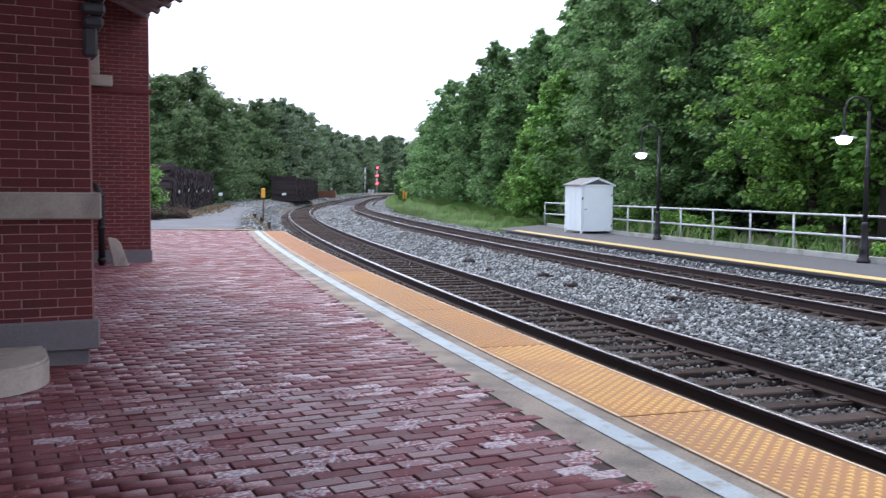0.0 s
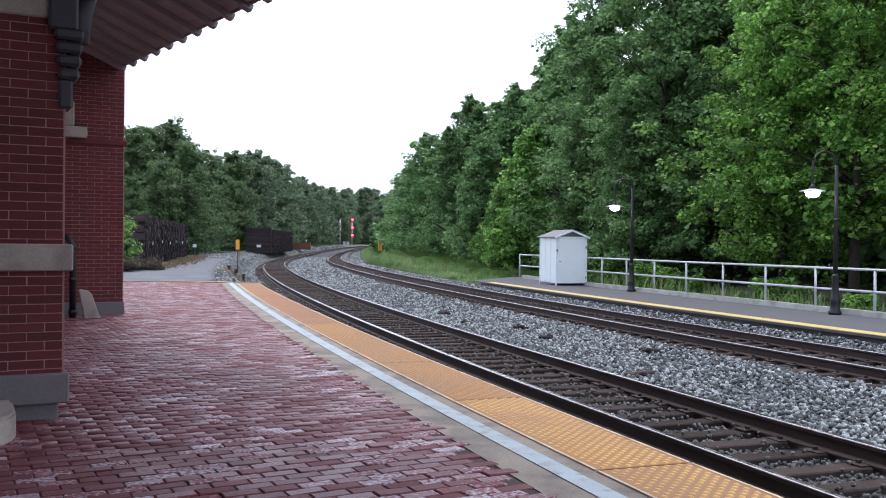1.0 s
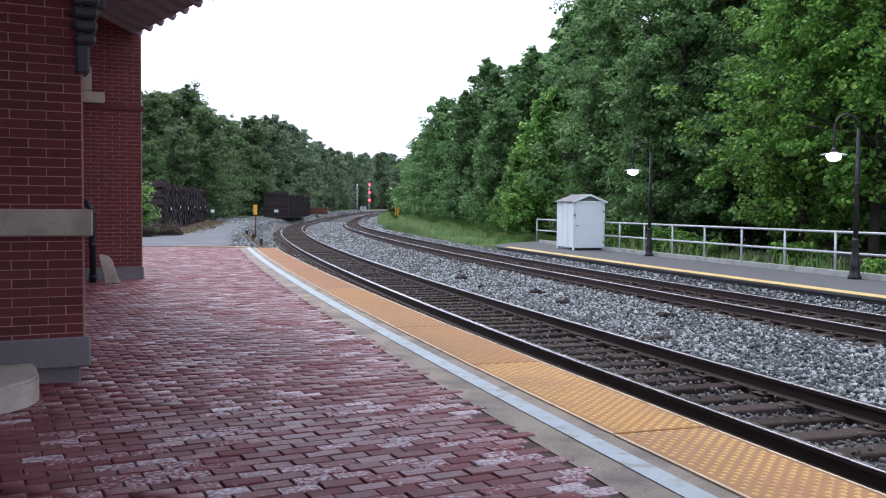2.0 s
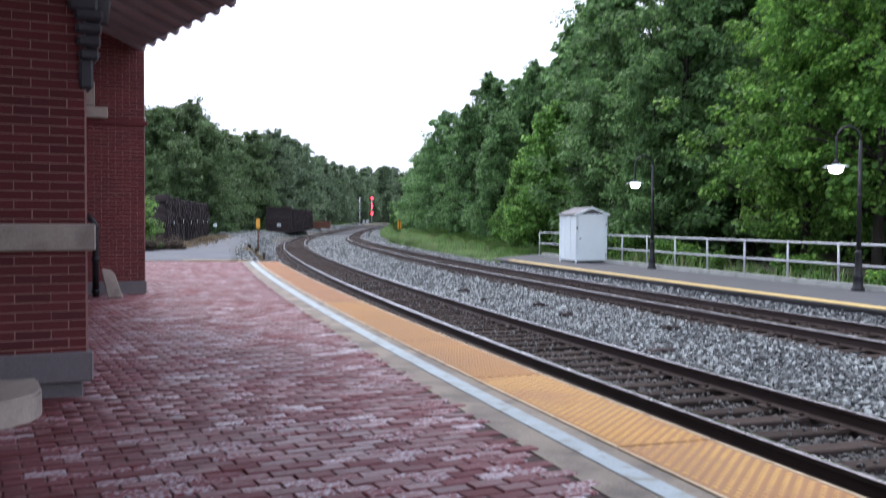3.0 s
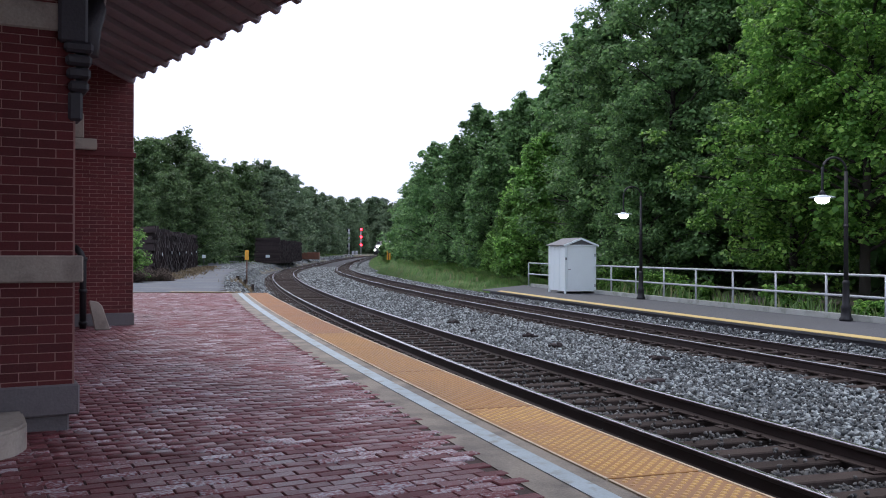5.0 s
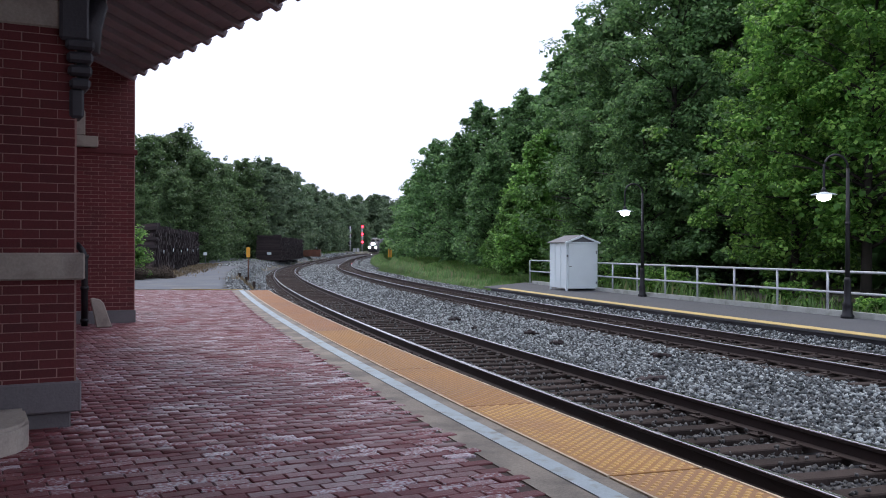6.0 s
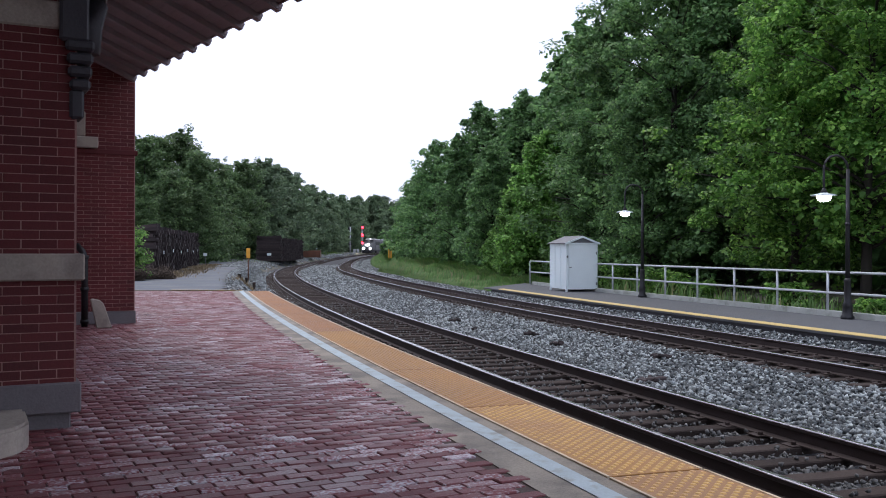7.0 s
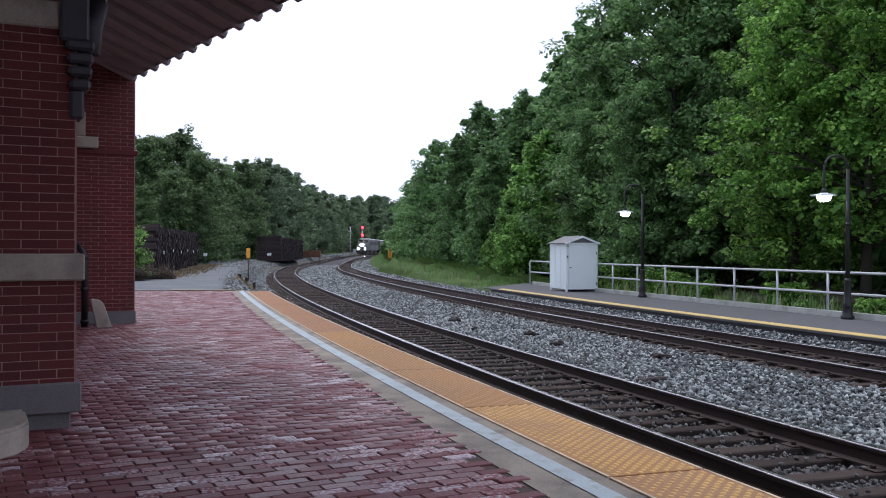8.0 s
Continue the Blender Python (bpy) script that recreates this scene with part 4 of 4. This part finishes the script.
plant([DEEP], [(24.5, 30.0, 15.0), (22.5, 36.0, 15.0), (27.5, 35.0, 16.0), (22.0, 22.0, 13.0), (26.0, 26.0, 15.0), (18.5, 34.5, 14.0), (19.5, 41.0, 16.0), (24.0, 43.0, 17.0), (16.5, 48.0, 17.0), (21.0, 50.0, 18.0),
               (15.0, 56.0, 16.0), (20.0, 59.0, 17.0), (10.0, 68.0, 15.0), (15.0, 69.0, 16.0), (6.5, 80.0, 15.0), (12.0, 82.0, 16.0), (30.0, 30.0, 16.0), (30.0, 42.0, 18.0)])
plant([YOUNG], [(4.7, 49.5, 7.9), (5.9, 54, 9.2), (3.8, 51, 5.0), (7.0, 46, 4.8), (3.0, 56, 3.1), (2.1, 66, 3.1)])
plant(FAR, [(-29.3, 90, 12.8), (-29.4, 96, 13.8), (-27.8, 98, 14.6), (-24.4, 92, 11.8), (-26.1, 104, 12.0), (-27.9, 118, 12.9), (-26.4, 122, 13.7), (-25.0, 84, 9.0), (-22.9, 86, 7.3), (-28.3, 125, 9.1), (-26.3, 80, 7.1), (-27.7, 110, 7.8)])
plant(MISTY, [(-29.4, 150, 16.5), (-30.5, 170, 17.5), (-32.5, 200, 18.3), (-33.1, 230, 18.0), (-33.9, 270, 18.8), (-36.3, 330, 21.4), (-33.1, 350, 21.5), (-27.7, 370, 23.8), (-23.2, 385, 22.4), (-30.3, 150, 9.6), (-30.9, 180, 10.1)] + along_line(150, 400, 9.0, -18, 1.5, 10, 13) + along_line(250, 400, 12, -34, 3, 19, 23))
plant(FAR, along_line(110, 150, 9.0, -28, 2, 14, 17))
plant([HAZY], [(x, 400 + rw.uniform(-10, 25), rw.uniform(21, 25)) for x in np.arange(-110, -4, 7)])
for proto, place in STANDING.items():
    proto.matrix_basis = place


def make_bush(x, y, r, h, mat, seed, label, size=0.12, per=55, n=40):
    rng = np.random.default_rng(seed)
    t = thing("bush", pose(x, y, float(ground_z(np.array([x]), np.array([y]))[0])), label, "bush", "bushes")
    cs = [(r * math.sqrt(rng.uniform(0, 1)) * math.cos(a), r * math.sqrt(rng.uniform(0, 1)) * math.sin(a), h * rng.uniform(0.08, 0.92)) for a in rng.uniform(0, 6.28, n)]
    v, f = leaves(cs, [r * 0.35] * n, per, size, rng)
    part("foliage", fast_mesh("foliage", v, f), mat, t)
    bm = bmesh.new()
    for c in cs[::4]:
        tube(bm, [(0, 0, -0.1), (c[0] * 0.4, c[1] * 0.4, c[2] * 0.6), c], [0.03, 0.02, 0.006], 5)
    part("stem", bm, M_BARK, t)
    return t


make_bush(-13.9, 41.0, 0.75, 2.3, M_LEAF_LIGHT, 51, "light green shrub beside the tie stack")
make_bush(-14.9, 42.5, 1.2, 2.8, M_LEAF, 52, "green shrub beside the tie stack")
make_bush(-13.9, 40.3, 0.9, 0.6, M_BRUSH, 53, "brown dead brush at the yard's edge", 0.06, 160)
make_bush(-13.3, 42.5, 0.8, 0.4, M_BRUSH, 54, "brown dead brush at the yard's edge", 0.06, 160)
make_bush(-15.2, 47.0, 1.2, 0.5, M_BRUSH, 55, "brown dead brush at the yard's edge", 0.06, 160)
for i, (s, o, r, h) in enumerate(((7, 11.6, 0.35, 0.45), (11, 12.2, 0.4, 0.5), (15, 11.5, 0.4, 0.5), (19, 12.0, 0.7, 0.7), (23.5, 11.6, 0.5, 0.7), (27, 12.2, 0.8, 1.0), (31, 12.4, 0.8, 1.1), (35.5, 12.2, 0.9, 1.3))):
    make_bush(*map(float, line(s, o)[:2]), r, h, M_LEAF, 60 + i, "low green weeds behind the railing", 0.11, 40, 36)
for i, (s, o) in enumerate(((50, 14.2), (58, 14), (68, 14), (80, 13.8), (94, 13.8), (110, 13.6), (128, 14), (148, 14.4), (170, 14.6), (192, 14.8), (217, 14.8), (245, 14.8), (275, 14.8))):
    make_bush(*map(float, line(s, o + (1.2 if s > 140 else 0.0))[:2]), 1.8, 2.4, M_LEAF_HILL, 80 + i, "dark green undergrowth at the wood's edge", 0.22, 60, 50)


make_bush(-13.0, 226, 1.5, 4.4, M_LEAF_DARK, 98, "dark bush beside the far track", 0.3, 80, 80)
make_bush(-13.7, 215, 1.1, 3.9, M_LEAF_DARK, 99, "dark bush beside the far track", 0.3, 60, 40)


def grass(name, pts, h, seed, label, width=0.03):
    """Single bent blades as narrow quads in two segments."""
    rng = np.random.default_rng(seed)
    x, y = pts
    n = len(x)
    z = ground_z(x, y)
    cx, cy = np.floor(x / 0.45 + 0.4 * np.sin(y * 2.3)), np.floor(y / 0.45 + 0.4 * np.sin(x * 1.9))
    tuft = np.modf(np.abs(np.sin(cx * 12.9898 + cy * 78.233) * 43758.5))[0]
    hh = h * rng.uniform(0.4, 1.25, n) * (0.35 + 0.75 * tuft ** 1.5)
    a, l = rng.uniform(0, 6.28, n), rng.uniform(0.1, 0.6, n)
    dx, dy = np.cos(a), np.sin(a)
    b = np.stack([x, y, z], -1)
    w = np.stack([-dy, dx, 0 * dx], -1) * (width * rng.uniform(0.6, 1.3, n))[:, None]
    mid = b + np.stack([dx * l * hh * 0.3, dy * l * hh * 0.3, hh * 0.6], -1)
    top = b + np.stack([dx * l * hh, dy * l * hh, hh], -1)
    v = np.stack([b - w, b + w, mid + w * 0.8, mid - w * 0.8, top + w * 0.15, top - w * 0.15], 1).reshape(-1, 3)
    i = np.arange(n)[:, None] * 6
    f = np.concatenate([i + np.array([[0, 1, 2, 3]]), i + np.array([[3, 2, 4, 5]])], 0)
    return tagged(part(name, fast_mesh(name, v, f), M_GRASS), label, "grass", kind="stuff")


def scatter(n, s0, s1, o0, o1, seed):
    rng = np.random.default_rng(seed)
    x, y, _ = line(rng.uniform(s0, s1, n), rng.uniform(o0, o1, n))
    return x, y


grass("grass", scatter(2200, -2, 34, 10.3, 13.0, 1), 0.6, 1, "long green grass and weeds behind the railing", 0.02)
grass("grass", scatter(30000, 37.5, 80, 7.9, 14, 2), 0.88, 2, "long green grass on the bank beside the track", 0.032)
grass("grass", scatter(18000, 80, 290, 8.8, 14, 3), 0.95, 3, "long green grass on the bank beside the track", 0.07)
rb = np.random.default_rng(44)
q = rb.uniform(0, 1, 9000)
side = rb.normal(0.6, 0.55, 9000)
verge = grass("dry_grass", (-14.2 - 6.6 * q + side, 44 + 36 * q + side * 0.2), 0.16, 5, "dry brown grass along the tie stacks", 0.03)
verge.data.materials.clear()
verge.data.materials.append(M_DRY)
tuft = grass("dry_weeds", (rb.normal(-9.2, 0.35, 500), rb.normal(43.4, 1.1, 500)), 0.3, 6, "dry weeds round the stub posts", 0.012)
tuft.data.materials.clear()
tuft.data.materials.append(M_DRY)
grass("grass", scatter(9000, 95, 260, -14, -2.9, 4), 0.4, 4, "rough grass beyond the yard", 0.04)


# ---- the yard ----
def tie_stack(m, nx, ny, nz, length, across, label, seed):
    """Stacked old ties: their ends show on the long side, or their flanks on the end."""
    rng = random.Random(seed)
    t = thing("tie_stack", m, label, "tie stack", "stacks of ties")
    bm = bmesh.new()
    for k in range(nz):
        for i in range(nx):
            if k >= nz - 3 and rng.random() < 0.2 + 0.22 * (k - nz + 3):
                continue
            for j in range(ny):
                c = ((j + 0.5) * (length + 0.1) + rng.uniform(-0.09, 0.09), (i + 0.5) * 0.26 + rng.uniform(-0.02, 0.02), 0.12 + k * 0.2 + rng.uniform(-0.015, 0.015))
                sz = (length * rng.uniform(0.90, 1.06), 0.225, 0.18)
                block(bm, c, sz, 0, rng.uniform(-3, 3), rng.uniform(-1, 1) + (rng.uniform(-9, 9) if k > nz - 4 else 0))
    tagged(part("stacked_timber", bm, M_OLD_TIE, t), kind="stuff")
    return t


def ground_at(x, y):
    return float(ground_z(np.array([x]), np.array([y]))[0])


L0, L1 = Vector((-14.6, 47.0, 0)), Vector((-21.2, 80.0, 0))
turn_l = math.degrees(math.atan2(-(L1 - L0).x, (L1 - L0).y))
for i in range(6):
    p = L0 + (L1 - L0) * (i / 6.0)
    q = Matrix.Translation((p.x, p.y, ground_at(p.x, p.y))) @ pose(0, 0, 0, 0, 0, turn_l) @ pose(-2.65, 0, 0)
    st = tie_stack(q, 21, 1, 13, 2.55, False, "high stack of dark old railway ties in the yard", 70 + i)
    part("tag_plate", boxed((2.72, 2.6, 1.25 + 0.08 * (i % 2)), (0.03, 0.13, 0.18), 0.004), M_WHITE, st, "white tag plate")
q = Matrix.Translation((-22.4, 110, ground_at(-22.4, 110) - 0.1)) @ pose(0, 0, 0, 0, 0, 4)
st = tie_stack(q, 9, 1, 15, 2.9, True, "dark stack of old ties with a white plate beside the track", 81)
part("plate", boxed((1.6, -0.07, 0.85), (0.5, 0.03, 0.32), 0.004), M_WHITE, st, "white plate")
q = Matrix.Translation((-22.6, 113.5, ground_at(-22.6, 113.5) - 0.15)) @ pose(0, 0, 0, 0, 0, 4)
tie_stack(q, 110, 1, 14, 2.9, True, "long dark stack of old ties beside the track", 82)
q = Matrix.Translation((-26.5, 172, ground_at(-26.5, 172))) @ pose(0, 0, 0, 0, 0, 5)
low = tagged(part("scrap_bin", boxed((1.3, 2.5, 0.65), (4.4, 5.0, 1.3), 0.05), M_RUST, m=q), "low rusty steel scrap bin", "bin")


def make_marker(x, y, h, w, ph, label):
    t = thing("marker_post", pose(x, y, ground_at(x, y), 0, 0, 5), label, "marker post", "yellow markers")
    part("pole", tube(bmesh.new(), [(0, 0, -0.1), (0, 0, h)], 0.035 * w / 0.22), M_RUST, t)
    part("panel", boxed((0, -0.04, h - ph / 2), (w, 0.06, ph), 0.02), M_ORANGE, t, "yellow panel")


make_marker(-11.05, 52.2, 1.95, 0.22, 0.56, "yellow marker panel on a rusty pole at the yard")
make_marker(-8.65, 150, 2.15, 0.62, 1.75, "yellow marker panel beside the far track")
for i, (x, y, h) in enumerate(((-9.25, 43.2, 0.40), (-9.05, 44.0, 0.5), (-9.4, 42.4, 0.30))):
    tagged(part("wooden_stub", boxed((0, 0, h / 2), (0.12, 0.12, h), 0.015), M_TIE, m=pose(x, y, ground_at(x, y), 0, 3, 20 * i)), "dark weathered wooden stub post", "post", "stub posts")
b = tube(bmesh.new(), [(-30, 112, 0.6), (-24.2, 112.5, 0.6)], 0.045, 8)
tube(b, [(-24.2, 112.5, -0.2), (-24.2, 112.5, 0.7)], 0.06, 8)
tube(b, [(-30, 112, -0.2), (-30, 112, 0.7)], 0.06, 8)
tagged(part("barrier_gate", b, M_BLACK), "black pipe barrier across the yard road", "gate")
t = thing("small_sign", pose(-19.9, 77, ground_at(-19.9, 77), 0, 0, 10), "small blank white sign on a post", "sign", "small signs")
part("pole", tube(bmesh.new(), [(0, 0, 0), (0, 0, 1.1)], 0.03), M_GREY, t)
part("panel", boxed((0, -0.03, 0.95), (0.3, 0.02, 0.26), 0.004), M_WHITE, t)
copy_thing(t, pose(-27.5, 200, ground_at(-27.5, 200), 0, 0, 5) @ pose(0, 0, 0.9))


# ---- signals ----
def make_signal(x, y, lit, turn, h, label):
    t = thing("railway_signal", pose(x, y, ground_at(x, y) - 0.3, 0, 0, turn), label, "railway signal", "signals")
    part("mast", tube(bmesh.new(), [(0, 0, -0.2), (0, 0, h)], 0.13), M_GALV, t)
    lad = part("ladder", tube(tube(bmesh.new(), [(-0.2, 0.5, 0), (-0.2, 0.5, h)], 0.03, 6), [(0.2, 0.5, 0), (0.2, 0.5, h)], 0.03, 6), M_GALV, t)
    for i in range(int(h / 0.35)):
        part("rung", boxed((0, 0.5, 0.3 + i * 0.35), (0.4, 0.03, 0.03)), M_GALV, lad)
    for i in range(3):
        z = h - 0.45 - i * 2.45
        hd = part("signal_head", tube(bmesh.new(), [(0.1, -0.2, z), (0.1, -0.42, z)], 0.6, 16), M_BLACK, t, "round black signal head")
        part("hood", tube(bmesh.new(), [(0.1, -0.42, z + 0.1), (0.1, -0.85, z + 0.1)], 0.40, 12, False), M_BLACK, hd)
        part("lens", tube(bmesh.new(), [(0.1, -0.42, z), (0.1, -0.48, z)], 0.38, 12), M_RED if lit else M_GLASS, hd, "glowing red lens" if lit else "unlit lens")
        part("platform", boxed((0.1, 0.2, z - 0.75), (0.9, 1.0, 0.06), 0.01), M_GALV, t)
    part("relay_box", boxed((-2.4, 0, 0.7), (0.8, 0.7, 1.4), 0.03), M_GALV, t)


make_signal(-25.5, 290, True, 5, 8.75, "tall signal mast with three lit red heads")
make_signal(-29.25, 290, False, 185, 8.4, "tall signal mast with three unlit heads")


# ---- train ----
def make_locomotive():
    t = thing("locomotive", Matrix.Identity(4), "dark grey diesel locomotive with white roof stripe and bright headlights", "locomotive")
    nose = bmesh.new()
    side = [(-0.3, 1.1), (-0.3, 2.2), (-1.0, 2.95), (-2.7, 3.35), (-4.1, 4.45), (-5.6, 4.6), (-5.6, 1.1)]
    lf, rt = [nose.verts.new((-1.45, y, z)) for y, z in side], [nose.verts.new((1.45, y, z)) for y, z in side]
    nose.faces.new(lf)
    nose.faces.new(rt[::-1])
    for i in range(len(side)):
        j = (i + 1) % len(side)
        nose.faces.new((lf[j], lf[i], rt[i], rt[j]))
    bmesh.ops.recalc_face_normals(nose, faces=nose.faces)
    bmesh.ops.bevel(nose, geom=list(nose.edges), offset=0.12, segments=2, affect="EDGES")
    part("cab", nose, M_LOCO, t, "grey cab with a sloped nose")
    part("body", boxed((0, -12.5, 2.8), (2.95, 13.8, 3.3), 0.18), M_LOCO, t)
    part("roof_stripe", boxed((0, -12.5, 4.50), (2.8, 13.6, 0.14), 0.06), M_LOCO_TOP, t, "white roof band")
    part("cab_roof", boxed((0, -5.2, 4.66), (2.7, 1.6, 0.18), 0.07), M_LOCO_TOP, t, "white cab roof")
    for x in (-0.75, 0.75):
        part("windshield", boxed((x, -3.42, 3.95), (1.15, 0.06, 0.95), 0.02, rx=-52), M_GLASS, t)
        part("ditch_light", tube(bmesh.new(), [(x * 1.35, -0.28, 1.75), (x * 1.35, -0.20, 1.75)], 0.3, 14), M_HEAD, t, "lit ditch light")
        part("headlight", tube(bmesh.new(), [(x * 0.3, -0.9, 2.8), (x * 0.3, -0.62, 2.8)], 0.34, 14), M_HEAD, t, "lit headlight")
    part("pilot", boxed((0, -0.5, 0.75), (2.9, 0.5, 1.0), 0.08), M_BLACK, t)
    part("coupler", boxed((0, -0.1, 0.9), (0.35, 0.5, 0.3), 0.05), M_BLACK, t)
    part("frame", boxed((0, -9.9, 1.2), (2.9, 18.6, 0.35), 0.04), M_BLACK, t)
    part("fuel_tank", boxed((0, -10, 0.75), (2.6, 4.5, 0.8), 0.2), M_BLACK, t)
    for x in (-1.5, 1.5):
        for i in range(4):
            part("side_grille", boxed((x, -7.5 - i * 3.2, 3.3), (0.05, 2.2, 1.0), 0.02), M_BLACK, t)
    for yc in (-4.0, -15.8):
        tr = part("truck", boxed((0, yc, 0.65), (2.5, 3.9, 0.5), 0.06), M_BLACK, t)
        for dy in (-1.35, 1.35):
            for x in (-0.75, 0.75):
                part("wheel", tube(bmesh.new(), [(x - 0.07, yc + dy, 0.5), (x + 0.07, yc + dy, 0.5)], 0.5, 16), M_RAIL, tr)
    return t


def make_coach():
    t = thing("passenger_coach", Matrix.Identity(4), "silver passenger coach behind the locomotive", "train coach", "train coaches")
    part("body", boxed((0, -12.9, 2.6), (3.0, 25.2, 3.0), 0.22), M_COACH, t)
    part("roof", boxed((0, -12.9, 4.2), (2.9, 25.0, 0.25), 0.1), M_LOCO_TOP, t)
    for x in (-1.5, 1.5):
        for i in range(12):
            part("window", boxed((x, -2.4 - i * 1.9, 2.9), (0.06, 1.3, 0.8), 0.02), M_GLASS, t)
    for yc in (-4.0, -21.6):
        tr = part("truck", boxed((0, yc, 0.6), (2.4, 3.4, 0.5), 0.06), M_BLACK, t)
        for dy in (-1.2, 1.2):
            for x in (-0.75, 0.75):
                part("wheel", tube(bmesh.new(), [(x - 0.07, yc + dy, 0.45), (x + 0.07, yc + dy, 0.45)], 0.45, 16), M_RAIL, tr)
    part("underframe", boxed((0, -12.9, 0.98), (2.7, 24.8, 0.3), 0.04), M_BLACK, t)
    return t


loco = make_locomotive()
coach = make_coach()
coach_b = copy_thing(coach, Matrix.Identity(4))
coach_c = copy_thing(coach, Matrix.Identity(4))


# ---- brick paving, laid last ----
def make_pavers():
    t = thing("brick_paving", Matrix.Identity(4), "worn red brick pavers in running bond, some pale and damp", "paving", kind="structure")
    L, W, H = PAVER_L, PAVER_W, 0.05
    rng = random.Random(9)
    kinds = []
    for k in range(5):
        bm = boxed((0, 0, -H / 2), (L - 0.006, W - 0.006, H), 0.006)
        me = bpy.data.meshes.new("paver")
        bm.to_mesh(me)
        bm.free()
        me.materials.append(M_PAVER)
        kinds.append(me)
    origin = C1 + V * -17.0
    rows, cols = int(46 / W), int(26 / L)
    cand = []
    for j in range(rows):
        for i in range(-int(14 / L), cols):
            p = origin + V * (j * W) + U * ((i + (0.5 if j % 2 else 0.0)) * L)
            cand.append((p.x, p.y, i, j))
    xy = np.array([(c[0], c[1]) for c in cand])
    off, _ = offset_of(xy[:, 0], xy[:, 1])
    q1 = np.stack([(xy[:, 0] - C1.x) * U.x + (xy[:, 1] - C1.y) * U.y, (xy[:, 0] - C1.x) * V.x + (xy[:, 1] - C1.y) * V.y], -1)
    q2 = np.stack([(xy[:, 0] - C2.x) * U.x + (xy[:, 1] - C2.y) * U.y, (xy[:, 0] - C2.x) * V.x + (xy[:, 1] - C2.y) * V.y], -1)
    inside1 = (q1[:, 0] > 0.1) & (q1[:, 1] > 0.1)
    inside2 = (q2[:, 0] > 0.1) & (q2[:, 1] > 0.1) & (q2[:, 1] < 7.1)
    ok = (off < -3.44) & ~inside1 & ~inside2 & (xy[:, 1] < END_Y - 0.12) & (xy[:, 1] > -7.5) & (off > -9.6) & ((xy[:, 1] < 3) | (np.abs(xy[:, 0]) < xy[:, 1] * 0.62 + 1.0))
    spots = xy[ok]
    near = np.argsort(np.abs(spots[:, 1] - 5.0) + 0.3 * np.abs(spots[:, 0] + 0.5))
    verts, faces = [], []
    proto = [(sx * (L - 0.006) / 2, sy * (W - 0.006) / 2, z) for z in (0,) for sx, sy in ((-1, -1), (1, -1), (1, 1), (-1, 1))]
    for n, i in enumerate(near):
        x, y = spots[i]
        m = pose(x, y, rng.uniform(-0.004, 0.003), rng.gauss(0, 0.6), rng.gauss(0, 0.6), WALL + rng.gauss(0, 0.5))
        if n < 300:
            part("paver", kinds[n % 5], M_PAVER, t, m=m)
            continue
        b = len(verts)
        e = 0.006
        for k, (ins, z) in enumerate(((0, -H), (0, -e), (e, 0))):
            for sx, sy in ((-1, -1), (1, -1), (1, 1), (-1, 1)):
                verts.append(tuple(m @ Vector((sx * ((L - 0.006) / 2 - ins), sy * ((W - 0.006) / 2 - ins), z))))
        for k in (0, 4):
            for c in range(4):
                faces.append((b + k + c, b + k + (c + 1) % 4, b + k + 4 + (c + 1) % 4, b + k + 4 + c))
        faces.append((b + 8, b + 9, b + 10, b + 11))
    tagged(part("paver", fast_mesh("paver", verts, faces), M_PAVER, t), kind="stuff")


PAVER_L, PAVER_W = 0.205, 0.105
make_pavers()


def motions():
    """The train comes round the curve towards the camera on the nearer track."""
    for ob, back in ((loco, 0.0), (coach, 20.6), (coach_b, 46.8), (coach_c, 73.0)):
        rows = []
        for i in range(17):
            t = i * 0.5
            s = 266.0 + (8.0 - t) * 8.8 + back
            mid = s + (10.0 if ob is loco else 12.9)
            x, y, _ = line(s)
            x1, y1, _ = line(2 * mid - s)
            rows.append((t, pose(float(x), float(y), RAIL_Z + 0.005 + float(rise(s)), 0, 0, math.degrees(math.atan2(float(x1 - x), float(y - y1))))))
        walk(ob, rows)


motions()
